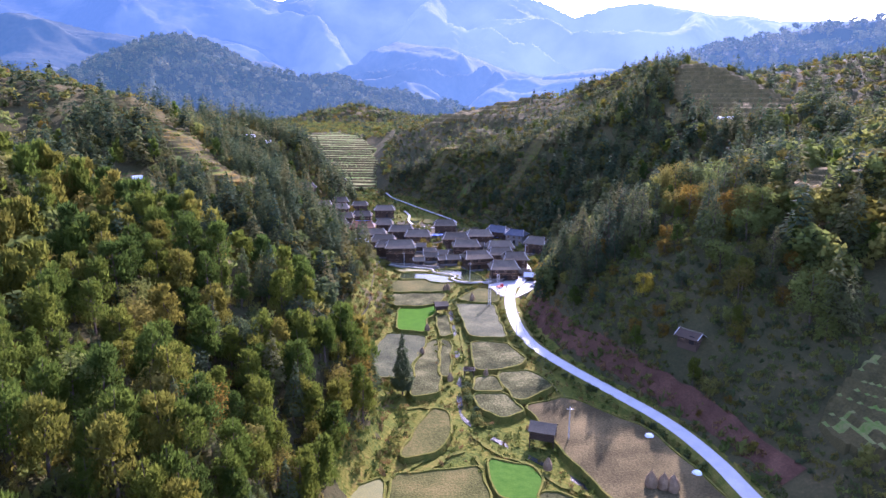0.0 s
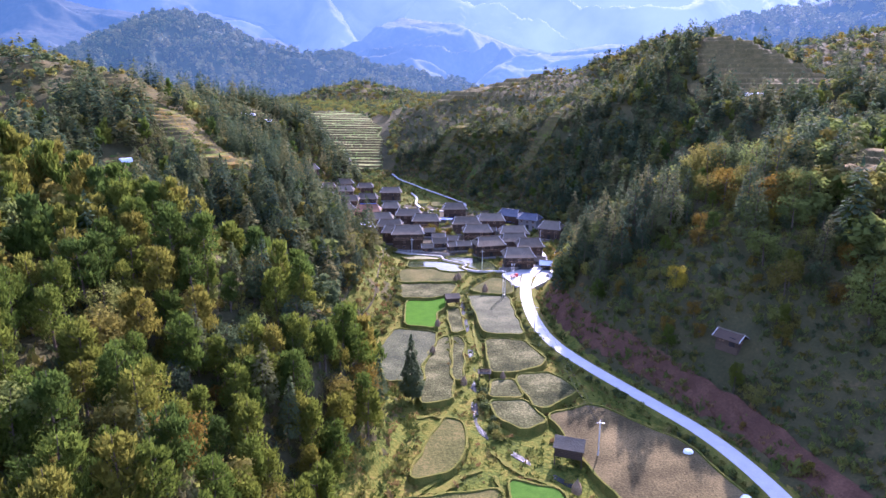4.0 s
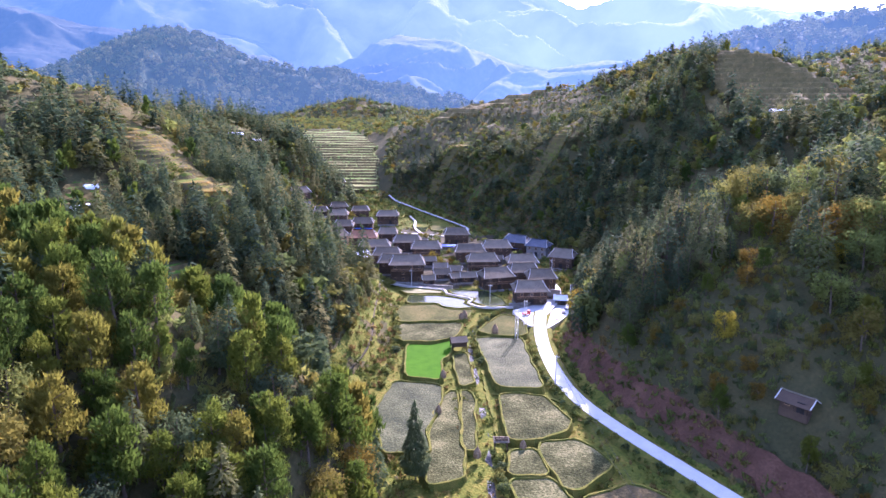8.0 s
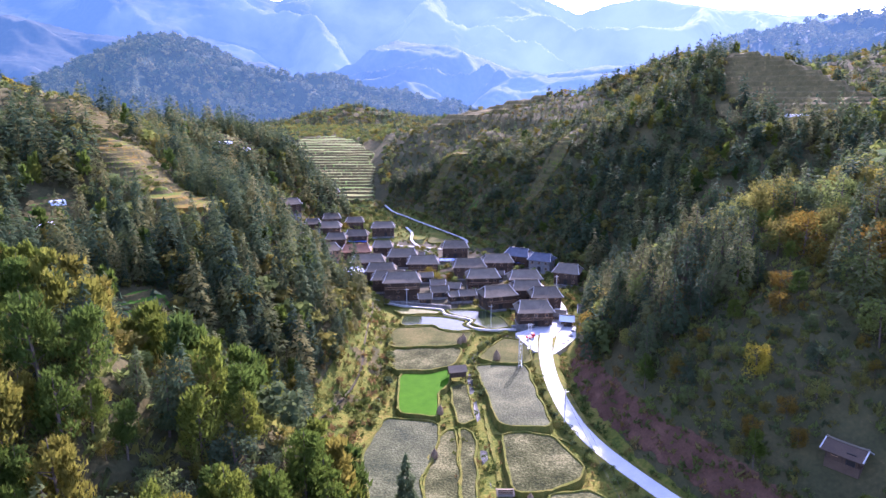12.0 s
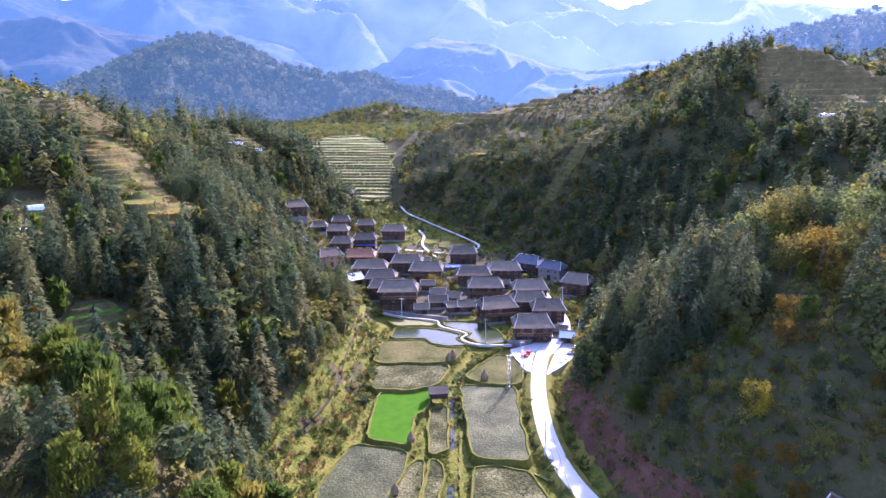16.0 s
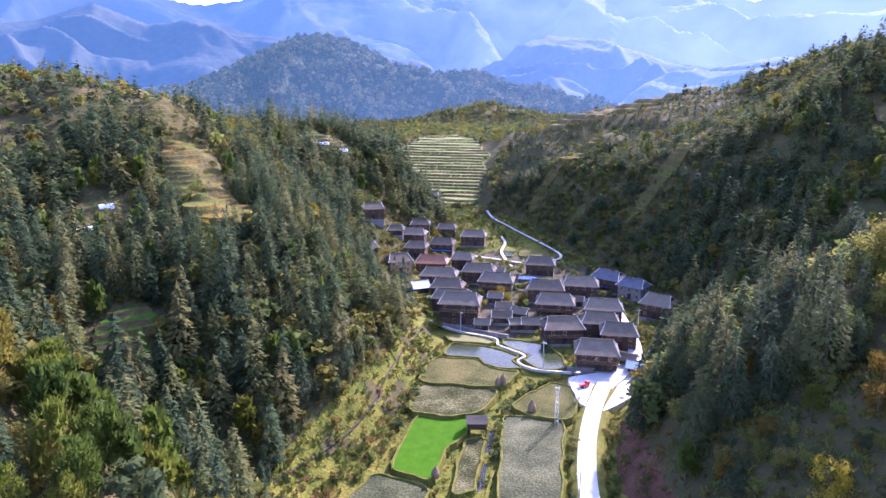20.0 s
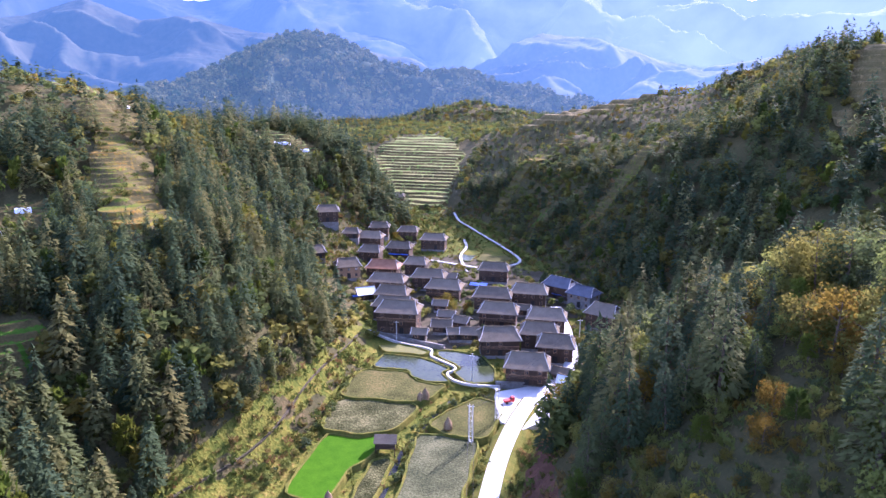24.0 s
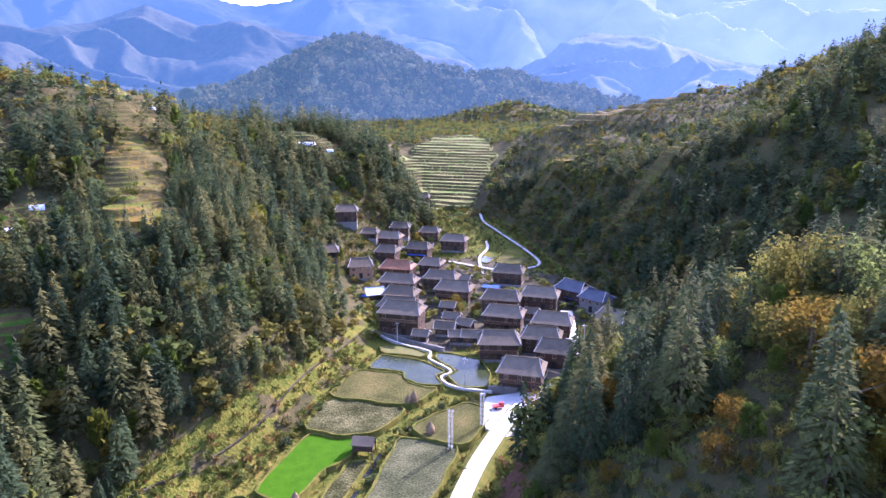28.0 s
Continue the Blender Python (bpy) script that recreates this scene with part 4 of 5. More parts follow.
for x, y, w, d, turn, roof in ((-3.5, 66, 5.4, 4.2, 8, "tile"), (2.0, 71, 4.4, 3.6, -12, "tile"), (6.8, 61.5, 5.0, 3.8, 10, "tile"), (-4.2, 75.5, 4.6, 3.4, 4, "tile"), (2.2, 60.4, 4.0, 3.2, 20, "tile"), (-8.6, 57.5, 3.8, 3.0, 6, "tile"),
                               (20.4, 88.5, 3.6, 3, 0, "tile"), (38.6, 33.6, 3.4, 2.8, -12, "sheet"), (36.8, 38.4, 3.6, 3.0, -14, "tile"), (-14.0, 121, 5.0, 3.6, 0, "tile"), (-47, 168, 5, 4, 10, "tile"), (-9.0, 86.0, 4.2, 3.4, 3, "tile")):
    house(x, y, w, d, 1, turn, "small timber shed with grey roof between houses" if roof == "tile" else "small shed with pale sheet roof", roof=roof, hip=False, group="sheds", tall=2.1)


# ---- small buildings and things in the fields ----
def open_hut(x, y, z, turn, w, d, h, label):
    ob = thing("field_hut", x, y, z, turn, label, "hut")
    for sx in (-1, 1):
        for sy in (-1, 1):
            part("post", boxed(sx * w / 2 - 0.09, sx * w / 2 + 0.09, sy * d / 2 - 0.09, sy * d / 2 + 0.09, -1.2, h), M["timber"], ob)
    part("loft", boxed(-w / 2 + 0.1, w / 2 - 0.1, -d / 2 + 0.1, d / 2 - 0.1, 0.9, h - 0.1), M["timber"], ob)
    bm, _ = roof_mesh(w, d, d * 0.36, 0.5, 0.12, hip=False)
    part("roof", bm, M["tile"], ob, "", pose(0, 0, h))
    for k in range(4):
        part("plank", boxed(-w / 2 - 0.05, w / 2 + 0.05, -d / 2 - 0.06, -d / 2 + 0.0, 0.95 + k * 0.36, 1.2 + k * 0.36), M["timber"], ob)
    return ob


open_hut(1.9, -5.6, 0.0, 12, 4.2, 3.2, 2.5, "small grey timber hut on posts beside the green field")
open_hut(25.2, -93.5, -1.6, -18, 5.2, 4.0, 3.0, "timber barn with a grey plank roof beside the stream")
house(66.6, -67.2, 5.0, 3.0, 1, -52, "weathered plank shed on the shaded slope above the road", roof="timber", hip=False, group="sheds", tall=1.6, plinth="timber", skirt=1.6, lift=0.1)
open_hut(10.0, -58.8, -0.7, 0, 2.6, 1.6, 1.2, "low plank shelter over the stream bank")
bm = bmesh.new()
lathe(bm, [(0.95, 0), (1.1, 0.5), (1.05, 1.3), (0.8, 1.9), (0.4, 2.5), (0.08, 3.0)], 9, wobble=0.09, seed=5)
stack = thing("haystack", 13.4, 4.9, 0.95, 0, "brown straw stack round a pole in a stubble field", "haystack", "haystacks")
part("straw", bm, M["straw"], stack)
bm = bmesh.new()
lathe(bm, [(0.05, 0), (0.05, 3.4)], 5)
part("pole", bm, M["bark"], stack)
for x, y, z, s in ((3.2, 17.0, 1.15, 0.8), (4.3, 18.0, 1.15, 1.0), (43.6, -111.3, -1.4, 1.15), (45.9, -111.8, -1.4, 1.1), (47.4, -112.6, -1.4, 1.15), (-2.4, -26.6, 0.15, 0.8), (24.6, -104.5, -2.0, 0.9), (-3.4, -44.5, -0.7, 0.7), (4.8, -63.2, -1.0, 0.8), (14.6, -60.0, -0.9, 0.7)):
    c = copy_thing(stack, pose(x, y, z, 0, 0, x * 40) @ Matrix.Diagonal((s, s, s, 1)))


def tarp_dome(x, y, z, label):
    bm = bmesh.new()
    lathe(bm, [(1.0, 0), (0.95, 0.2), (0.7, 0.42), (0.35, 0.52), (0.1, 0.55)], 10, wobble=0.12, seed=int(x))
    ob = new("plastic_cover", mesh_of("plastic_cover", bm, M["sheet"]))
    ob.matrix_basis = pose(x, y, z)
    return tagged(ob, label, "sheet", "plastic covers")


tarp_dome(49.5, -91.5, -1.4, "white plastic sheet heaped over a seed bed")
tarp_dome(54.5, -106.5, -1.4, "white plastic sheet heaped over a seed bed")


def pole(name, x, y, z, h, label, lattice=False):
    ob = thing(name, x, y, z, 0, label, "pole", "poles")
    if lattice:
        for sx in (-1, 1):
            for sy in (-1, 1):
                bm = bmesh.new()
                box(bm, -0.05, 0.05, -0.05, 0.05, 0, h)
                part("leg", bm, M["metal"], ob, "", pose(sx * 0.38, sy * 0.38, -0.3))
        for k in range(int(h / 1.2)):
            bm = bmesh.new()
            for s in (-1, 1):
                box(bm, -0.4, 0.4, s * 0.38 - 0.03, s * 0.38 + 0.03, 0, 0.06)
                box(bm, s * 0.38 - 0.03, s * 0.38 + 0.03, -0.4, 0.4, 0, 0.06)
            part("brace", bm, M["metal"], ob, "", pose(0, 0, 0.6 + 1.2 * k, 0, 9 * (-1) ** k, 0))
    else:
        bm = bmesh.new()
        lathe(bm, [(0.15, -1.4), (0.10, h)], 7)
        part("shaft", bm, M["concrete"], ob)
    part("cross_arm", boxed(-0.8, 0.8, -0.05, 0.05, h - 0.6, h - 0.5), M["metal"], ob)
    return ob


pole("lattice_pole", 19.6, 0.6, 0.6, 9.5, "pale steel lattice power pole beside the road", True)
pole("lattice_pole", 23.6, 12.0, 1.0, 8.5, "pale steel lattice power pole near the yard", True)
for x, y, h in ((26.0, -31.5, 9), (13.6, 31.4, 8), (-15, 53.4, 7), (40.6, 66, 8), (31, -93, 8)):
    pole("power_pole", x, y, float(floor_of(x, y)) + 0.2, h, "slim concrete power pole")

# red three-wheeler in the yard
car = thing("cargo_tricycle", 25.2, 21.2, 1.22, 35, "red three-wheeled cargo cart on the concrete yard", "vehicle")
part("cargo_bed", boxed(-1.5, 0.5, -0.65, 0.65, 0.5, 0.95), M["red"], car)
part("cab", boxed(0.55, 1.35, -0.5, 0.5, 0.4, 1.45), M["red"], car)
part("seat", boxed(0.3, 0.6, -0.4, 0.4, 0.9, 1.1), M["rubber"], car)
for x, y in ((-0.9, -0.72), (-0.9, 0.72), (1.25, 0)):
    bm = bmesh.new()
    lathe(bm, [(0.2, -0.1), (0.31, -0.08), (0.31, 0.08), (0.2, 0.1)], 12)
    part("wheel", bm, M["rubber"], car, "", pose(x, y, 0.31, 90, 0, 0))


# ---- smaller things ----
def greenhouse(x, y, w, d, turn, label, mat="sheet"):
    """A low tunnel of plastic over hoops."""
    z = float(height(x, y)) + 0.4
    ob = thing("plastic_tunnel", x, y, z, turn, label, "greenhouse", "plastic tunnels")
    bm = bmesh.new()
    rows = []
    for k in range(9):
        rows.append([bm.verts.new((-w / 2 + w * k / 8, d / 2 * math.cos(math.pi * j / 8), (1.5 + 0.06 * (k % 2)) * math.sin(math.pi * j / 8) - 0.3)) for j in range(9)])
    for a, b in zip(rows, rows[1:]):
        for j in range(8):
            bm.faces.new((a[j], b[j], b[j + 1], a[j + 1]))
    bm.faces.new(rows[0]), bm.faces.new(rows[-1][::-1])
    part("cover", bm, M[mat], ob)
    for k in range(0, 9, 2):
        bm = bmesh.new()
        for j in range(8):
            a, b = math.pi * j / 8, math.pi * (j + 1) / 8
            q = [bm.verts.new((-w / 2 + w * k / 8 + s, (d / 2 + 0.03) * math.cos(t), 1.6 * math.sin(t) - 0.3)) for t in (a, b) for s in (-0.04, 0.04)]
            bm.faces.new((q[0], q[1], q[3], q[2]))
        part("hoop", bm, M["metal"], ob)
    return ob


greenhouse(149, 110, 13, 4, 10, "long white plastic tunnel on the terraces")
greenhouse(-125, 186, 14, 3.5, 5, "white plastic tunnel on the green terraces")
greenhouse(-112, 190, 6, 3, 10, "white plastic tunnel on the green terraces")
greenhouse(-111, 6, 5, 3, 60, "blue-white sheet over a seed bed in the ravine")
greenhouse(-114, 18, 4, 2.5, 50, "white sheet over a seed bed in the ravine")
greenhouse(-158, 112, 7, 3, 15, "white sheet roof on the ridge")


def tarpaulin(x, y, z, w, d, turn, label):
    bm = bmesh.new()
    n = 6
    rows = [[bm.verts.new((-w / 2 + w * i / n, -d / 2 + d * j / n, 0.12 * math.sin(i * 1.9 + j) + 0.1 * math.cos(j * 2.3))) for i in range(n + 1)] for j in range(n + 1)]
    for a, b in zip(rows, rows[1:]):
        for i in range(n):
            bm.faces.new((a[i], a[i + 1], b[i + 1], b[i]))
    bmesh.ops.solidify(bm, geom=bm.faces[:], thickness=0.05)
    ob = thing("tarpaulin", x, y, z, turn, label, "tarpaulin", "tarpaulins")
    part("sheet", bm, M["blue"], ob)
    for sx in (-1, 1):
        for sy in (-1, 1):
            part("prop", boxed(sx * w * 0.45 - 0.05, sx * w * 0.45 + 0.05, sy * d * 0.45 - 0.05, sy * d * 0.45 + 0.05, -z + float(height(x, y)) - 0.6, 0.1), M["timber"], ob)
    return ob


tarpaulin(-0.5, 113, float(floor_of(0, 113)) + 2.4, 7, 4.5, 4, "blue tarpaulin stretched over a yard")
tarpaulin(-46.5, 150.2, float(height(-46.5, 150.2)) + 2.7, 10.5, 2.2, 2, "blue tarpaulin along a house eave")
tarpaulin(-40.6, 85.0, float(height(-40.6, 85)) + 1.7, 3.4, 2.4, 35, "blue sheet beside a shed")
tarpaulin(31.5, 108.5, float(floor_of(31.5, 108.5)) + 2.2, 5.5, 3.2, -20, "blue sheet over a yard beside a dark house")
tarpaulin(38.4, 36.4, float(floor_of(38, 36)) + 2.1, 2.6, 2.2, -14, "pale blue sheet beside the lane")


def stone_wall(points, h, thick, label):
    """A low wall of roughly squared stones, each its own piece."""
    line = along(points, 0.9)
    ob = thing("stone_wall", *line[0, :2], float(floor_of(*line[0, :2])), 0, label, "wall", "", "structure")
    r = random.Random(4)
    meshes = []
    for k in range(5):
        bm = boxed(-0.44 - 0.04 * r.random(), 0.44, -thick / 2 - 0.05 * r.random(), thick / 2 + 0.05 * r.random(), 0, 0.36 + 0.05 * r.random())
        for v in bm.verts:
            v.co += Vector((r.uniform(-1, 1), r.uniform(-1, 1), r.uniform(-1, 1))) * 0.035
        meshes.append(mesh_of("stone", bm, M["stone"]))
    d = np.gradient(line, axis=0)
    for k, (p, t) in enumerate(zip(line, d)):
        for j in range(int(h / 0.4)):
            o = part("stone", meshes[r.randrange(5)], None, ob, "", pose(p[0] - line[0, 0] + (0.4 * t[0] / 0.9 if j % 2 else 0), p[1] - line[0, 1] + (0.4 * t[1] / 0.9 if j % 2 else 0), -0.5 + 0.4 * j + 0.02 * p[1] - 0.02 * line[0, 1], 0, 0, math.degrees(math.atan2(t[1], t[0]))))
    return ob


stone_wall([(20.6, 30.6), (26, 31.6), (33, 33.6)], 2.2, 0.5, "grey stone wall between house, pond and yard")
stone_wall([(-24, 58.8), (-17, 56.4), (-9, 54.4), (0, 52.4)], 1.9, 0.5, "grey stone wall below the houses")


def boulder(x, y, z, s, seed):
    bm = bmesh.new()
    bmesh.ops.create_icosphere(bm, subdivisions=2, radius=s)
    r = random.Random(seed)
    for v in bm.verts:
        v.co *= 1 + 0.22 * noise.noise(v.co * 1.7 / s + Vector((seed, 0, 0)))
        v.co.z *= 0.65
    ob = new("boulder", mesh_of("boulder", bm, M["stone"]))
    ob.matrix_basis = pose(x, y, z)
    return tagged(ob, "grey boulder at the edge of the concrete yard", "boulder", "boulders")


for k, (x, y, s) in enumerate(((34.6, 16.8, 0.8), (36.4, 19.6, 0.6), (37.8, 23.2, 0.9), (39.4, 27.6, 0.7), (33.0, 13.6, 0.5), (38.2, 25.2, 0.45))):
    boulder(x, y, float(floor_of(x, y)) + 0.5, s, k)


def cable(a, b, sag=0.8):
    cu = bpy.data.curves.new("cable", "CURVE")
    cu.dimensions, cu.bevel_depth, cu.bevel_resolution = "3D", 0.025, 1
    sp = cu.splines.new("POLY")
    sp.points.add(12)
    for k, p in enumerate(sp.points):
        u = k / 12
        q = Vector(a).lerp(Vector(b), u)
        p.co = (q.x, q.y, q.z - 4 * sag * u * (1 - u), 1)
    ob = new("cable", cu)
    cu.materials.append(M["rubber"])
    return tagged(ob, "thin dark power cable between poles", "cable", "cables")


for s in (-0.6, 0.6):
    cable((26.0 + s, -31.5, 8.0), (19.6 + s, 0.6, 9.5))
    cable((19.6 + s, 0.6, 9.5), (23.6 + s, 12.0, 9.0))
    cable((23.6 + s, 12.0, 9.0), (40.6 + s, 66, 9.2))
    cable((26.0 + s, -31.5, 8.0), (31 + s, -93, 5.8))


def woodpile(x, y, turn, w, label):
    ob = thing("woodpile", x, y, float(height(x, y)) - 0.3, turn, label, "woodpile", "woodpiles")
    bm = bmesh.new()
    lathe(bm, [(0.13, 0), (0.12, 1.2)], 6)
    me = mesh_of("log", bm, M["bark"])
    for j in range(5):
        for k in range(int(w / 0.27)):
            part("log", me, None, ob, "", pose(-w / 2 + 0.27 * k + (0.13 if j % 2 else 0), 0, 0.14 + 0.23 * j, 90, 0, 0))
    return ob


woodpile(7.2, 66.4, 10, 3.2, "stacked firewood under the sheds")
woodpile(-12.6, 70.2, 5, 2.6, "stacked firewood beside a house")


def fence(points, h, label):
    line = along(points, 1.3)
    ob = thing("fence", *line[0, :2], float(floor_of(*line[0, :2])), 0, label, "fence", "fences")
    post = mesh_of("post", boxed(-0.05, 0.05, -0.05, 0.05, -0.8, h), M["timber"])
    for p in line:
        part("post", post, None, ob, "", pose(p[0] - line[0, 0], p[1] - line[0, 1], 0))
    for z in (0.35, 0.8):
        bm = ribbon(bmesh.new(), line - line[0], 0.05, lambda x, y, z=z: z + 0.08, 0.08)
        part("rail", bm, M["timber"], ob)
    return ob


fence([(14, 52), (10, 55), (4, 56), (-2, 55)], 1.1, "grey timber fence behind the pond")
fence([(24, 14.2), (20.5, 22), (17, 24.6)], 1.0, "grey timber fence along the field edge")


# ---- trees ----
def spire(n, seed, tall=0.9, fat=0.17, leaf=0.05, taper=0.85):
    """A narrow fir, one metre tall: drooping sprays in ragged tiers round a stem, with a rounded tip."""
    r = np.random.RandomState(seed)
    v, f = [], []
    tiers = r.uniform(0.75, 1.2, 12)
    lean = r.uniform(-0.03, 0.03, 2)
    for k in range(n):
        u = 1 - math.sqrt(r.rand()) * 0.96
        h = 1 - tall + tall * u
        rad = fat * (1.03 - u) ** taper * tiers[int(u * 11.9)] * (0.6 + 0.4 * min(1, u / 0.2))
        a = r.uniform(0, 6.283)
        q = rad * (0.5 + 0.55 * r.rand() ** 0.4)
        c, s = math.cos(a), math.sin(a)
        p = np.array([q * c + lean[0] * u, q * s + lean[1] * u, h - 0.12 * q])
        out = np.array([c, s, r.uniform(-0.75, 0.1)])
        side = np.array([-s, c, r.uniform(-0.5, 0.5)])
        w = leaf * r.uniform(0.6, 1.3)
        b = len(v)
        v += [tuple(p - out * w * 0.9 - side * w * 0.5), tuple(p - out * w * 0.5 + side * w * 0.6), tuple(p + out * w * 1.1)]
        f += [(b, b + 1, b + 2)]
    b = len(v)
    v += [(0.022, 0, 0.93), (-0.012, 0.018, 0.93), (-0.012, -0.018, 0.93), (lean[0], lean[1], 1.02)]
    f += [(b, b + 1, b + 3), (b + 1, b + 2, b + 3), (b + 2, b, b + 3)]
    return np.array(v), np.array(f)


def clumps(n, seed, lobes=6, wide=0.36, base=0.22, leaf=0.085, cone=0.0, needle=0.0):
    """A leafy crown, one metre tall: small tilted leaf sprays over several lobes, with gaps between them."""
    r = np.random.RandomState(seed)
    cs = []
    for k in range(lobes):
        h = base + 0.14 + (0.98 - base - 0.26) * (k + 0.5) / lobes
        reach = wide * (0.55 * (1 - cone * (h - base)) if k < lobes - 1 else 0.15)
        a = r.uniform(0, 6.283)
        cs.append((reach * math.cos(a), reach * math.sin(a), h + r.uniform(-0.05, 0.05), wide * r.uniform(0.34, 0.58) * (1.0 if lobes < 9 else 0.8) * (1 - cone * (h - base) * 0.9)))
    v, f = [], []
    for k in range(n):
        cx, cy, cz, rad = cs[r.randint(lobes)]
        d = r.normal(size=3)
        d[2] = d[2] * 0.8 + 0.25
        d /= np.linalg.norm(d)
        p = np.array([cx, cy, cz]) + d * rad * (0.25 + 0.95 * r.rand() ** 0.6) * np.array([1, 1, 0.95])
        p[2] = max(p[2], base)
        t = np.cross(d, r.normal(size=3))
        t /= np.linalg.norm(t)
        u = np.cross(d, t) + d * r.uniform(-0.7, 0.7)
        s = leaf * r.uniform(0.6, 1.35)
        if needle:
            u = np.array([d[0] * 0.5, d[1] * 0.5, 1.0]) + r.normal(size=3) * 0.25
            u, t = u * (1 + needle), t * (1 - 0.35 * needle)
        b = len(v)
        v += [tuple(p - t * s * 0.7 - u * s * 0.5), tuple(p + u * s), tuple(p + t * s * 0.8 + d * s * 0.3 - u * s * 0.4)]
        f += [(b, b + 1, b + 2)]
    return np.array(v), np.array(f)


def woods(name, kinds, xs, ys, sizes, widths, mat, label, seed, sink=0.2, hues=1.0, at=None):
    """Many trees as one mesh, each a turned and scaled copy of one of the kinds."""
    r = np.random.RandomState(seed)
    z = height(xs, ys) - sink if at is None else at
    which = r.randint(len(kinds), size=len(xs))
    vs, fs, ts, off = [], [], [], 0
    for k, (v, f) in enumerate(kinds):
        i = np.where(which == k)[0]
        if not len(i):
            continue
        a = r.uniform(0, 6.283, len(i))
        c, s = np.cos(a)[:, None], np.sin(a)[:, None]
        w, h = (sizes[i] * widths[i])[:, None], sizes[i][:, None]
        P = np.stack([xs[i][:, None] + w * (c * v[:, 0] - s * v[:, 1]), ys[i][:, None] + w * (s * v[:, 0] + c * v[:, 1]), z[i][:, None] + h * v[:, 2]], -1)
        vs.append(P.reshape(-1, 3))
        fs.append((f[None] + (np.arange(len(i)) * len(v))[:, None, None]).reshape(-1, 3) + off)
        ts.append(np.repeat(hues * r.rand(len(i)), len(v)))
        off += len(i) * len(v)
    ob = new(name, raw(name, np.concatenate(vs), np.concatenate(fs), mat, np.concatenate(ts)))
    return tagged(ob, label, "trees", kind="stuff")


def clear(x, y):
    """Where nothing tall grows: the valley floor, the village, terraces and roads."""
    out = foot_gap(x, y) < np.where((x < 0) & (y > -48), 6.5, 3.0)
    out |= (np.abs(x - 66.6) < 5) & (np.abs(y + 68) < 5)
    out |= (x > 25) & (y > -84) & (y < -12) & (foot_gap(x, y) < 7.5)
    out |= ((x + 10) / 50) ** 2 + ((y - 106) / 64) ** 2 < 1
    out |= (np.abs(x + 57) < 24) & (np.abs(y - 140) < 30)
    for cx, cy, rx, ry, c, s in TERRACES:
        u, v = (c * (x - cx) + s * (y - cy)) / (rx + 2.5), (-s * (x - cx) + c * (y - cy)) / (ry + 2.5)
        out |= u ** 2 + v ** 2 + 0.3 * ripple(x, y, 24, 6) < 0.85
    return out


def scatter(x0, x1, y0, y1, gap, seed):
    r = np.random.RandomState(seed)
    X, Y = np.meshgrid(np.arange(x0, x1, gap), np.arange(y0, y1, gap))
    x, y = X.ravel() + r.uniform(-0.48, 0.48, X.size) * gap, Y.ravel() + r.uniform(-0.48, 0.48, X.size) * gap
    k = ~clear(x, y)
    return x[k], y[k], r.rand(k.sum()), r


def near_zone(x, y):
    """The stretch of slopes that the way passes closest to."""
    return ((x > -62) & (x < 0) & (y > -172) & (y < -84)) | ((x > 40) & (x < 92) & (y > -86) & (y < 2))


FIRS = [spire(160, k, 0.9, 0.19, 0.052, 0.7) for k in range(5)]
FIRS_MID = [spire(380, 10 + k, 0.9, 0.185, 0.034) for k in range(6)]
FIRS_FAR = [spire(40, 20 + k, 0.9, 0.19, 0.11, 0.65) for k in range(4)]
LEAVES = [clumps(92, 30 + k, 8, leaf=0.115) for k in range(6)]
LEAVES_MID = [clumps(300, 130 + k, 11, leaf=0.066, base=0.12) for k in range(5)]
PINES_MID = [clumps(560, 140 + k, 18, 0.30, 0.16, 0.038, 0.75, 0.45) for k in range(4)]
LEAVES_FAR = [clumps(44, 40 + k, 6, leaf=0.14) for k in range(4)]
PINES = [clumps(190, 50 + k, 11, 0.30, 0.12, 0.072, 0.75, 0.2) for k in range(4)]

xs, ys, pick, rs = scatter(-150, 190, -205, 262, 3.8, 7)
keep = rs.rand(len(xs)) < np.where(ys < -222 + 1.2 * np.abs(xs - 3), 0.3, np.where((xs < 0) & (ys < -66), 0.8, np.where((xs > 0) & (ys < 40), 0.8, 0.95)))
xs, ys, pick = xs[keep], ys[keep], pick[keep]
mixd = 0.5 + 0.3 * ripple(xs, ys, 46, 14) + 0.2 * ripple(xs, ys, 20, 15)
left_near = (xs < 0) & (ys < -66)
left_mid = (xs < 0) & (ys >= -66)
fir_share = np.where(left_near, 0.05 + 0.15 * (mixd > 0.85), np.where(left_mid, 0.5, np.where(ys < -10, 0.24, np.where((ys > 60) & (ys < 230), 0.5, 0.28))))
fir_share = np.where(left_mid & (ys > 110), 0.66, np.where((xs > 42) & (xs < 74) & (ys > -42) & (ys < 12), 0.5, fir_share))
fir_share = np.clip(fir_share + np.where(left_near, 0.2, 1.1) * (mixd - 0.5), 0.03, 0.9)
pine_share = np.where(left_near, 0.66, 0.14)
bare = (xs > 35) & (xs < 76) & (ys < -28) & (ys > -102)
foot_slope = (xs > 56) & (ys < -78) & (ys > -160)
keep = ~foot_slope | (rs.rand(len(xs)) < 0.22)
xs, ys, pick, mixd, left_near, left_mid, fir_share, pine_share, bare = (a[keep] for a in (xs, ys, pick, mixd, left_near, left_mid, fir_share, pine_share, bare))
fir_share, pine_share = np.where(bare, 0.04, fir_share), np.where(bare, 0.05, pine_share)
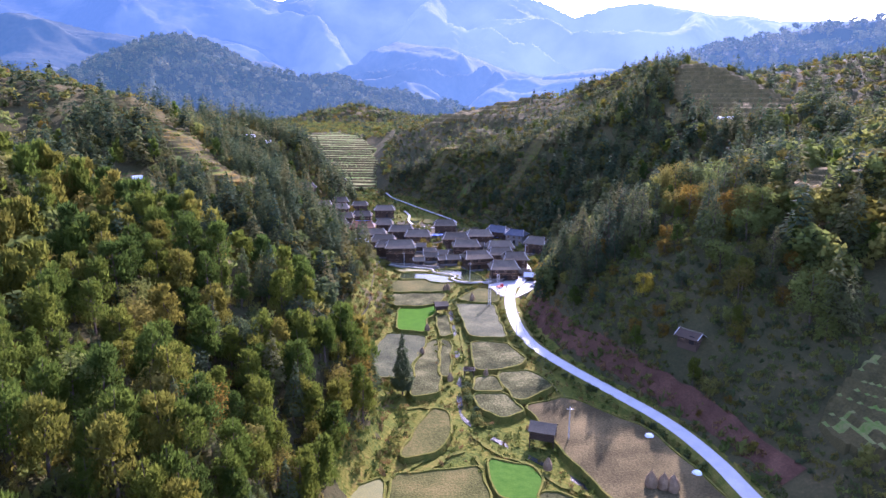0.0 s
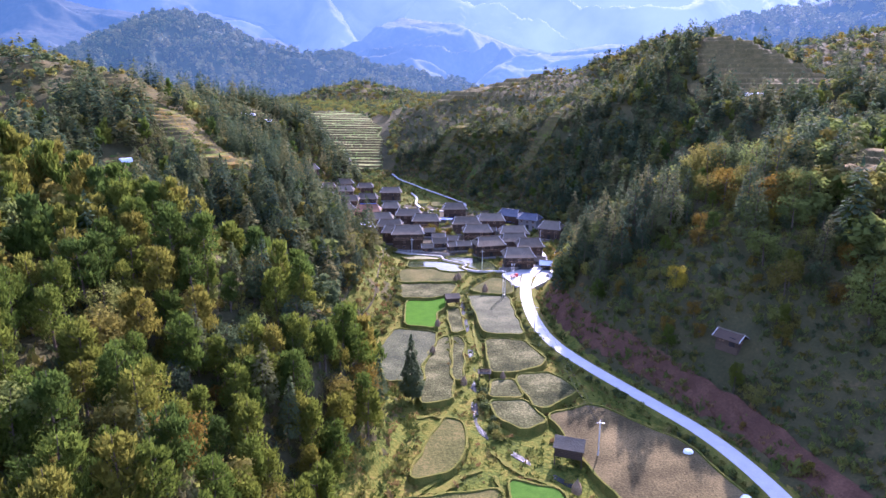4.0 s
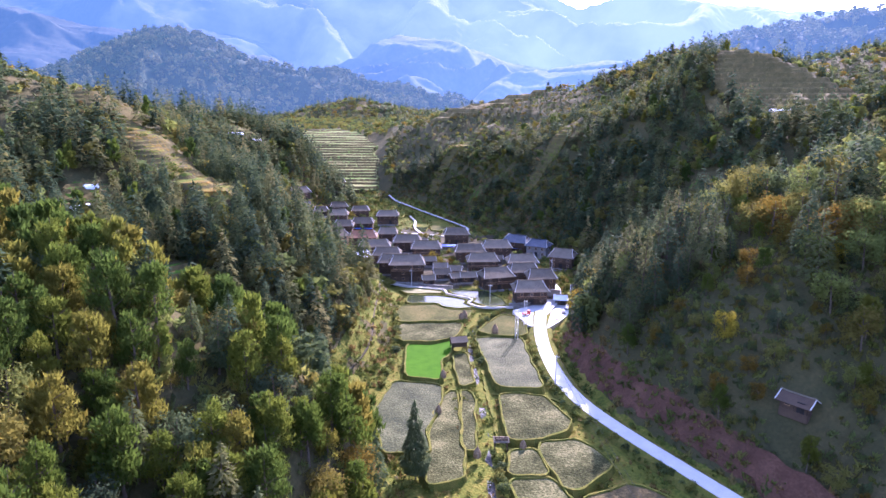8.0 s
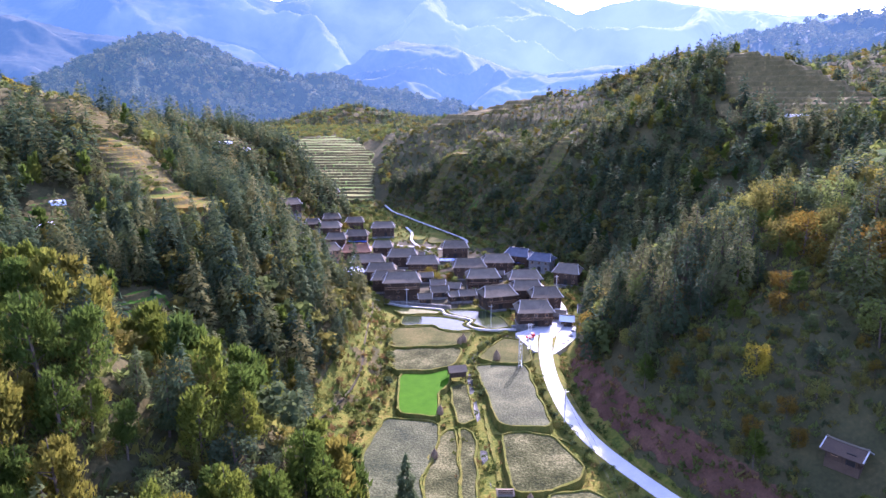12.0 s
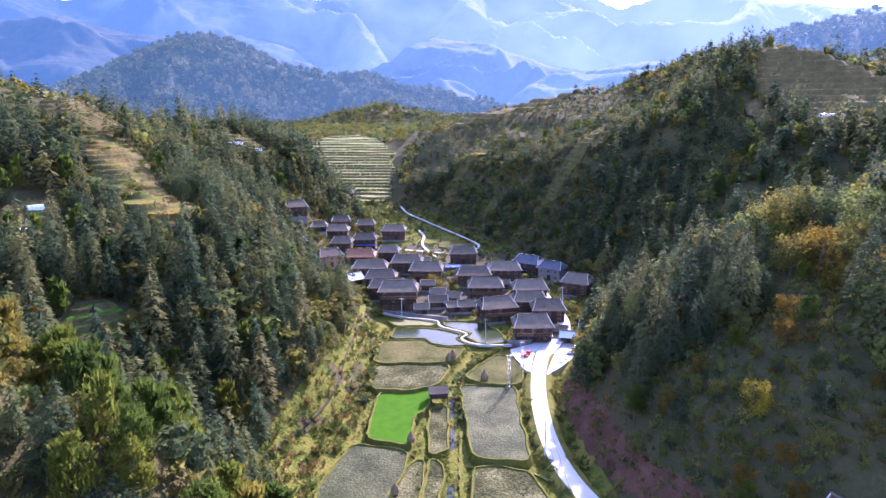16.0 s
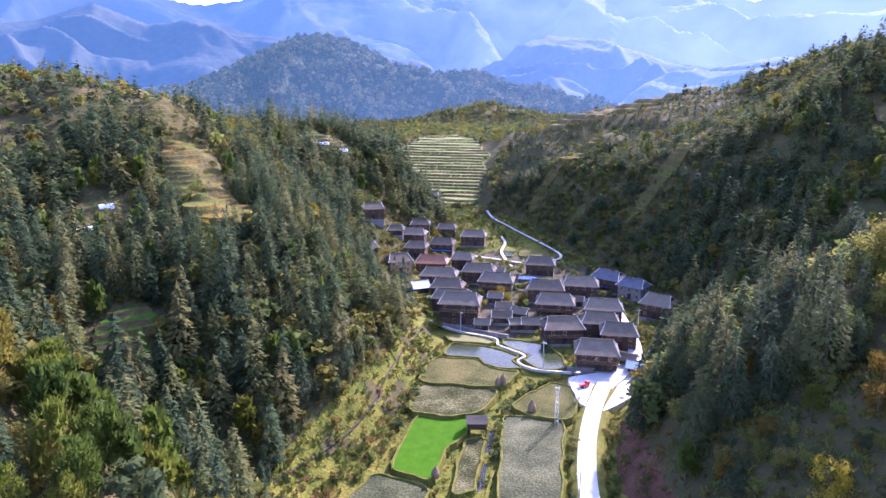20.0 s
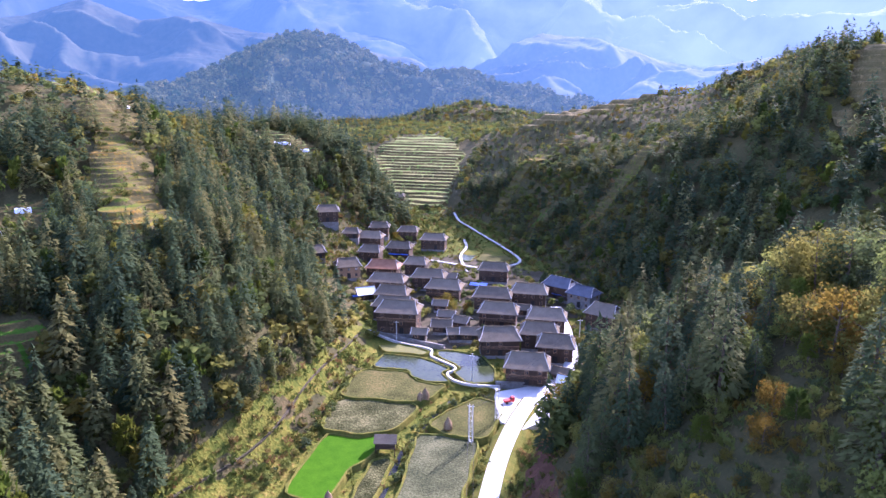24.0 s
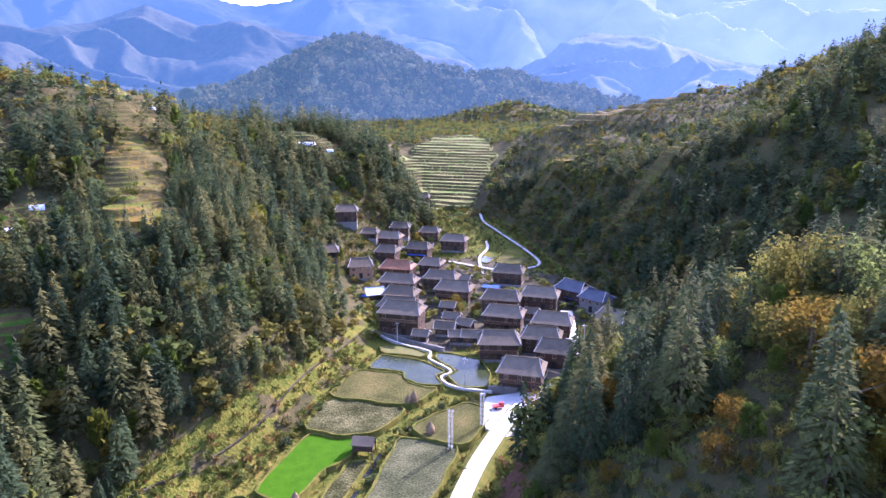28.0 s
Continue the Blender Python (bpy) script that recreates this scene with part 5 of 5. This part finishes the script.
is_fir, is_pine = pick < fir_share, (pick >= fir_share) & (pick < fir_share + (1 - fir_share) * pine_share)
is_leaf = ~(is_fir | is_pine)
near = near_zone(xs, ys)
low = 1 - 0.5 * np.exp(-(((xs + 70) / 11) ** 2 + ((ys - 8) / 10) ** 2)) - 0.35 * np.exp(-(((xs + 88) / 14) ** 2 + ((ys - 24) / 16) ** 2))
fir_h = (7.5 + 11 * rs.beta(1.6, 2.0, len(xs))) * np.where(left_near, 0.85, np.where(xs < 0, 1.08, np.where(ys < 40, 1.22, 1.0))) * low
pine_h = rs.uniform(6, 11, len(xs)) * np.where(left_near, 1.3, 0.95) * low
leaf_h = np.where(rs.rand(len(xs)) < 0.4, rs.uniform(4.5, 7.5, len(xs)), rs.uniform(2.0, 4.2, len(xs))) * np.where(left_near, 1.3, np.where(bare, 0.8, np.where((xs > 0) & (ys < 40), 1.8, 1.0))) * low
fold = np.where((xs > -60) & (ys > 150 + 0.4 * xs), 0.66, 1.0)
for x0, y0, x1, y1 in ((22, 138, 76, 196), (-22, 208, 26, 270)):
    u = np.clip(((xs - x0) * (x1 - x0) + (ys - y0) * (y1 - y0)) / ((x1 - x0) ** 2 + (y1 - y0) ** 2), 0, 1)
    fold = fold * (1 - 0.6 * np.exp(-((xs - x0 - (x1 - x0) * u) ** 2 + (ys + 6 - y0 - (y1 - y0) * u) ** 2) / 15 ** 2))
fir_h, pine_h, leaf_h = fir_h * fold, pine_h * fold, leaf_h * fold
middle = (ys > -110) & (ys < 75) & (np.abs(xs) < 112)
k = is_fir & ~near & middle
woods("near_fir_wood", FIRS_MID, xs[k], ys[k], fir_h[k], rs.uniform(0.85, 1.25, k.sum()), M["fir"], "dark green fir wood beside the fields", 74)
k = is_fir & ~near & ~middle
woods("fir_wood", FIRS, xs[k], ys[k], fir_h[k], rs.uniform(0.85, 1.25, k.sum()) / fold[k] ** 0.6, M["fir"], "dark green fir wood on steep slopes", 61)
closer = (left_near & (xs > -110) & (ys > -190)) | ((xs > 0) & (xs < 125) & (ys > -150) & (ys < 50))
k = is_pine & ~near & closer
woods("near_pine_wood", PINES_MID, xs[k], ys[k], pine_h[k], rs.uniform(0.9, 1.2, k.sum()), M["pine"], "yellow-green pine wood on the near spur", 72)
k = is_leaf & ~near & closer
woods("near_broadleaf_wood", LEAVES_MID, xs[k], ys[k], leaf_h[k], rs.uniform(1.0, 1.4, k.sum()), M["leaf"], "olive and rust wood on the near slopes", 73, hues=0.85)
k = is_pine & ~near & ~closer
woods("pine_wood", PINES, xs[k], ys[k], pine_h[k], rs.uniform(0.9, 1.2, k.sum()) / fold[k] ** 0.8, M["pine"], "yellow-green pine wood on the slopes", 62)
k = is_leaf & ~near & ~closer
woods("broadleaf_wood", LEAVES, xs[k], ys[k], leaf_h[k], rs.uniform(1.0, 1.5, k.sum()) / (fold * low)[k] ** 0.8, M["leaf"], "olive and rust autumn broadleaf wood", 63, hues=0.8)
fx, fy_, fp, rf_ = scatter(-320, 190, 350, 800, 11, 9)
jx_, jy_, jp = rs.uniform(-290, 20, 1500), rs.uniform(600, 800, 1500), rs.rand(1500)
bare_hill = (((jx_ + 160) / 22) ** 2 + ((jy_ - 690) / 15) ** 2 < 1) | (((jx_ + 84) / 16) ** 2 + ((jy_ - 688) / 17) ** 2 < 1)
jx_, jy_, jp = jx_[~bare_hill], jy_[~bare_hill], jp[~bare_hill]
gx_, gy_, gp, _ = scatter(190, 440, -60, 400, 7.2, 10)
hx_, hy_, hp, _ = scatter(-300, -150, -60, 260, 6.6, 11)
ix_, iy_, ip, _ = scatter(-62, 215, 261, 350, 4.4, 12)
fx, fy_, fp = np.r_[fx, gx_, hx_, ix_, jx_], np.r_[fy_, gy_, hy_, iy_, jy_], np.r_[fp, gp, hp, ip, jp]
k = fp < 0.5
fold = np.where((fx > -40) & (fx < 110) & (fy_ < 345), 0.4, 0.85)
woods("far_fir_wood", FIRS_FAR, fx[k], fy_[k], rf_.uniform(7, 13, k.sum()) * fold[k], rf_.uniform(1.0, 1.5, k.sum()), M["fir"], "far fir wood on the hills", 64)
# woods of the nearest far range, thinned by clearings
rng_w = np.random.RandomState(5)


def on_range(name, n, rows, cols):
    """Random places on a far range, fewer in its clearings."""
    grid = RANGES[name]
    ci, cj = rng_w.uniform(*rows, n), rng_w.uniform(*cols, n)
    i0, j0 = ci.astype(int), cj.astype(int)
    wi, wj = (ci - i0)[:, None], (cj - j0)[:, None]
    p = (grid[i0, j0] * (1 - wi) + grid[i0 + 1, j0] * wi) * (1 - wj) + (grid[i0, j0 + 1] * (1 - wi) + grid[i0 + 1, j0 + 1] * wi) * wj
    return p[ripple(p[:, 0], p[:, 1], 90, 3) + 0.5 * ripple(p[:, 0], p[:, 1], 30, 4) > -1.3]


wp = np.concatenate([on_range("backdrop_near_range", 6200, (2, 108), (165, 345)), on_range("backdrop_sunward_range", 2200, (4, 88.5), (40, 240))])
# the trees glow in the same haze colours as the range below them
hazed_leaves = hazy("hazed_leaves", (0.022, 0.046, 0.018), (0.170, 0.140, 0.050), (0.013, 0.028, 0.046), (0.026, 0.048, 0.080), 0.02, "tint")
woods("backdrop_wood", FIRS_FAR[:2] + LEAVES_FAR[:2], wp[:, 0], wp[:, 1], rng_w.uniform(7, 15, len(wp)), rng_w.uniform(1.0, 1.5, len(wp)), hazed_leaves, "hazy mixed wood on a far ridge", 78, at=wp[:, 2] - 1)
woods("far_broadleaf_wood", LEAVES_FAR, fx[~k], fy_[~k], rf_.uniform(4, 7.5, (~k).sum()) * fold[~k], rf_.uniform(1.2, 1.8, (~k).sum()), M["leaf"], "far autumn wood on the hills", 65)

# the nearest trees, each a thing with trunk and crown
def tree_kind(name, crown, mat, label, category, h, w, trunk_r, seed):
    ob = thing(name, 0, 0, -400, 0, label, category, "trees on the near slopes")
    v, f = crown
    part("crown", raw("crown", v * np.array([w * h, w * h, h]), f, mat), None, ob)
    bm = bmesh.new()
    lathe(bm, [(trunk_r, -0.5), (trunk_r * 0.8, h * 0.2), (trunk_r * 0.5, h * 0.55), (trunk_r * 0.12, h * 0.93)], 6, wobble=0.1, seed=seed)
    r = random.Random(seed)
    for k in range(7):
        a, z = r.uniform(0, 6.28), h * r.uniform(0.25, 0.75)
        d = Vector((math.cos(a), math.sin(a), 0.7)) * h * 0.17 * w
        s = Vector((-math.sin(a), math.cos(a), 0)) * trunk_r * 0.3
        q = [bm.verts.new(p) for p in (Vector((0, 0, z)) - s, Vector((0, 0, z)) + s, Vector((0, 0, z)) + d, Vector((0, 0, z + trunk_r * 0.8)))]
        for t in ((0, 1, 2), (1, 3, 2), (3, 0, 2)):
            bm.faces.new([q[i] for i in t])
    part("trunk", bm, M["bark"], ob)
    return ob


KINDS = {
    "fir": [tree_kind("fir_tree", spire(1000, 70 + k, 0.88, 0.2, 0.023), M["fir_own"], "tall dark green fir tree", "tree", 10, 1.05, 0.16, k) for k in range(4)],
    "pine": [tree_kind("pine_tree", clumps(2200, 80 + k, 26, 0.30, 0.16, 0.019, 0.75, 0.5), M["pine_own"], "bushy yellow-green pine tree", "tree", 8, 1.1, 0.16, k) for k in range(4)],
    "leaf": [tree_kind("broadleaf_tree", clumps(1500, 90 + k, 22, 0.38, 0.10, 0.025), M["leaf_own"], "round-crowned broadleaf tree in autumn green and rust", "tree", 6.5, 1.15, 0.14, k) for k in range(5)],
}
order = np.where(near)[0]
used = {"fir": 0, "pine": 0, "leaf": 0}
spill = {"fir": [], "pine": [], "leaf": []}
for i in order:
    kind = "fir" if is_fir[i] else "pine" if is_pine[i] else "leaf"
    if used[kind] >= (430 if kind == "leaf" else 280):
        spill[kind].append(i)
        continue
    proto = KINDS[kind][used[kind] % len(KINDS[kind])]
    s = {"fir": fir_h[i] / 10, "pine": pine_h[i] / 8, "leaf": leaf_h[i] / 6.5}[kind]
    copy_thing(proto, pose(xs[i], ys[i], float(height(xs[i], ys[i])) - 0.1, rs.uniform(-4, 4), rs.uniform(-4, 4), rs.uniform(0, 360)) @ Matrix.Diagonal((s, s, s, 1)))
    used[kind] += 1
for kind, some in spill.items():
    if some:
        i = np.array(some)
        h = {"fir": fir_h, "pine": pine_h, "leaf": leaf_h}[kind][i]
        woods("slope_" + {"fir": "firs", "pine": "pines", "leaf": "broadleaves"}[kind], {"fir": FIRS_MID, "pine": PINES_MID, "leaf": LEAVES_MID}[kind], xs[i], ys[i], h, 1.15 * np.ones(len(i)), M[kind], "mixed wood on the near slopes", 66)
lone = tree_kind("fir_tree", spire(3400, 99, 0.94, 0.19, 0.02), M["fir_own"], "single tall dark fir standing at the paddies' edge", "tree", 16.5, 1.0, 0.2, 9)
lone.matrix_basis = pose(-7.6, -69.4, float(height(-7.6, -69.4)) - 0.3, 0, 0, 30)
for x, y, s in ((-4.6, 84.5, 0.8), (0.6, 86.6, 0.7), (2.4, 82.4, 0.6), (-7.4, 90.5, 0.95), (-10.5, 88.0, 0.75), (-3.6, 88.6, 0.7), (-12.2, 79.8, 0.6), (16.5, 151.5, 0.7), (-50, 180, 0.8), (-46, 186, 0.7), (-56, 178, 0.75)):
    leafy = copy_thing(KINDS["leaf"][int(x) % 5], pose(x, y, float(height(x, y)) - 0.6, 0, 0, 40 * x) @ Matrix.Diagonal((s, s, s, 1)))
    leafy["label"] = "small leafy tree between the village houses"
for x, y, s, hue in ((59.5, -48.5, 1.15, "gold"), (-77, -39, 1.25, "orange"), (-82, -44, 1.0, "gold"), (-70, -52, 1.0, "orange"), (96, -22, 1.0, "gold"), (118, 30, 1.1, "orange"), (84, -46, 0.8, "gold")):
    bright = tree_kind("broadleaf_tree", clumps(1700, int(abs(x)), 18, 0.38, 0.08, 0.024), M[hue], f"{'golden yellow' if hue == 'gold' else 'rust orange'} autumn tree on the wooded slope", "tree", 6.5 * s, 1.1, 0.13, int(abs(x)))
    bright.matrix_basis = pose(x, y, float(height(x, y)) - 0.1, 0, 0, 40 * x)
for some in KINDS.values():
    for o in some:
        for c in list(o.children):
            bpy.data.objects.remove(c)
        bpy.data.objects.remove(o)

# low scrub and tall grass on the banks and round the fields
sx, sy = np.meshgrid(np.arange(-95, 70, 1.5), np.arange(-175, 250, 1.5))
sx, sy = sx.ravel() + rs.uniform(-0.8, 0.8, sx.size), sy.ravel() + rs.uniform(-0.8, 0.8, sx.size)
gap = foot_gap(sx, sy)
free = np.ones(len(sx), bool)
for p in PADDIES:
    lo, hi = p.min(0) - 0.3, p.max(0) + 0.3
    inside = np.zeros(len(sx), bool)
    a, b = p, np.roll(p, -1, 0)
    for (x1, y1), (x2, y2) in zip(a, b):
        hit = ((y1 > sy) != (y2 > sy)) & (sx < (x2 - x1) * (sy - y1) / (y2 - y1 + 1e-9) + x1)
        inside ^= hit
    free &= ~inside
rd = along(ROAD + [(36, 34), (39.6, 46)], 2)
free &= (np.min((sx[:, None] - rd[None, :, 0]) ** 2 + (sy[:, None] - rd[None, :, 1]) ** 2, 1) > 2.5 ** 2) & ~(((sx - 30) / 12) ** 2 + ((sy - 26) / 17) ** 2 < 1)
dense = rs.rand(len(sx)) < np.where(gap > -5, 0.85, 0.4)
inside_village = ((sx + 10) / 46) ** 2 + ((sy - 100) / 58) ** 2 < 1
k = free & dense & ((gap < 9) | ((sy > 60) & (gap < 45))) & ~inside_village
SCRUB = [clumps(26, 100 + j, 5, 0.6, 0.02, 0.21, 0, 0.4) for j in range(4)]
woods("scrub", SCRUB, sx[k], sy[k], rs.uniform(0.3, 1.1, k.sum()) ** 1.5 * np.where(gap[k] > -4, 1.5, 0.9) + 0.25, rs.uniform(1.0, 1.7, k.sum()), M["grass"], "tall dry grass and scrub on the banks", 67, np.where(gap[k] < -1, sunk(sy[k]) - 0.05, 0.4))

bx, by, bp, rb = scatter(36, 104, -165, -24, 1.75, 14)
k = foot_gap(bx, by) > 9
bx, by = bx[k], by[k]
woods("slope_scrub", SCRUB, bx, by, rb.uniform(0.7, 2.0, len(bx)), rb.uniform(1.1, 1.7, len(bx)), M["leaf"], "low brown and olive scrub above the road", 69, 0.3, hues=0.7)
tx, ty = rs.uniform(-150, -52, 9000), rs.uniform(2, 108, 9000)
k = np.zeros(len(tx), bool)
for cx, cy, rx, ry, c, s in TERRACES[:3]:
    k |= ((c * (tx - cx) + s * (ty - cy)) / rx) ** 2 + ((-s * (tx - cx) + c * (ty - cy)) / ry) ** 2 < 1.15
k &= ripple(tx, ty, 9, 21) > 0.5
woods("terrace_grass", SCRUB, tx[k], ty[k], rs.uniform(0.35, 1.3, k.sum()), rs.uniform(1.2, 2.0, k.sum()), M["grass"], "tufts of dry and green grass on the terraces", 79, -0.4, hues=0.9)
tx, ty = rs.uniform(-215, -55, 1300), rs.uniform(395, 620, 1300)
k = ((tx + 92 + 0.26 * (ty - 345)) / 33) ** 2 + ((ty - 345) / 108) ** 2 > 1
woods("side_valley_bushes", LEAVES_FAR, tx[k], ty[k], rs.uniform(2, 5.5, k.sum()), rs.uniform(1.2, 1.8, k.sum()), M["leaf"], "bushes at the head of the side valley", 80, hues=0.7)
bx, by, bp, rb = scatter(-100, -8, -205, -62, 2.0, 15)
woods("spur_scrub", SCRUB, bx, by, rb.uniform(0.7, 2.6, len(bx)), rb.uniform(1.1, 1.7, len(bx)), M["leaf"], "brown and olive undergrowth between the pines", 75, 0.3, hues=0.8)
bx, by, bp, rb = scatter(-112, -22, -62, 78, 2.2, 16)
woods("wood_undergrowth", SCRUB, bx, by, rb.uniform(0.6, 2.0, len(bx)), rb.uniform(0.9, 1.5, len(bx)), M["leaf"], "olive undergrowth between the firs", 76, 0.3, hues=0.7)
bx, by, bp, rb = scatter(-105, -24, -50, 72, 4.6, 17)
woods("young_firs", FIRS_MID, bx, by, rb.uniform(4, 9, len(bx)), rb.uniform(0.9, 1.3, len(bx)), M["fir"], "young firs between the taller ones", 77)

# a hedge along the stream and the road's lower side
hedge = np.concatenate([along(q, 1.1) for q in ([(19, 27.5), (14.5, 24), (10.4, 17), (6.4, 9), (6.6, -2), (8.4, -16)], [(23.9, -4), (24.2, -20), (26.6, -36), (31.6, -50.5), (43, -70), (52, -86), (57, -104)], [(9, -62), (9.4, -76), (12, -86)], [(-18.5, -30), (-16.8, -14), (-16.6, 6), (-19.6, 26)])])
hedge = hedge + rs.uniform(-0.8, 0.8, hedge.shape)
woods("hedge_bushes", LEAVES_MID[:3], hedge[:, 0], hedge[:, 1], rs.uniform(0.9, 2.4, len(hedge)), rs.uniform(1.2, 1.9, len(hedge)), M["leaf"], "dark bushes along stream and road verge", 81, 0.7, hues=0.6)

# bushes and small trees in the village and round it
vx, vy = rs.uniform(-88, 46, 1500), rs.uniform(52, 250, 1500)
house_at = np.array([(o.matrix_basis.translation.x, o.matrix_basis.translation.y) for o in scene.collection.objects if o.name.startswith("house")])
far_off = np.min((vx[:, None] - house_at[None, :, 0]) ** 2 + (vy[:, None] - house_at[None, :, 1]) ** 2, 1) > 6.6 ** 2
near_by = np.min((vx[:, None] - house_at[None, :, 0]) ** 2 + (vy[:, None] - house_at[None, :, 1]) ** 2, 1) < 24 ** 2
near_by |= (vy > 178) & (vx < -24 - 0.5 * (vy - 200)) | (vy > 205) & (vx > -14)
lanes = along([(30.5, 22), (36, 34), (39.6, 46), (38.4, 60), (36, 74), (33, 88), (31, 97)], 2)
off_lane = np.min((vx[:, None] - lanes[None, :, 0]) ** 2 + (vy[:, None] - lanes[None, :, 1]) ** 2, 1) > 3.4 ** 2
k = far_off & near_by & off_lane & ((vx + 17) ** 2 + (vy - 170) ** 2 > 18 ** 2)
woods("village_bushes", LEAVES, vx[k], vy[k], rs.uniform(1.2, 3.6, k.sum()), rs.uniform(1.1, 1.7, k.sum()), M["leaf"], "bushes and small trees among the houses", 68, hues=0.75)
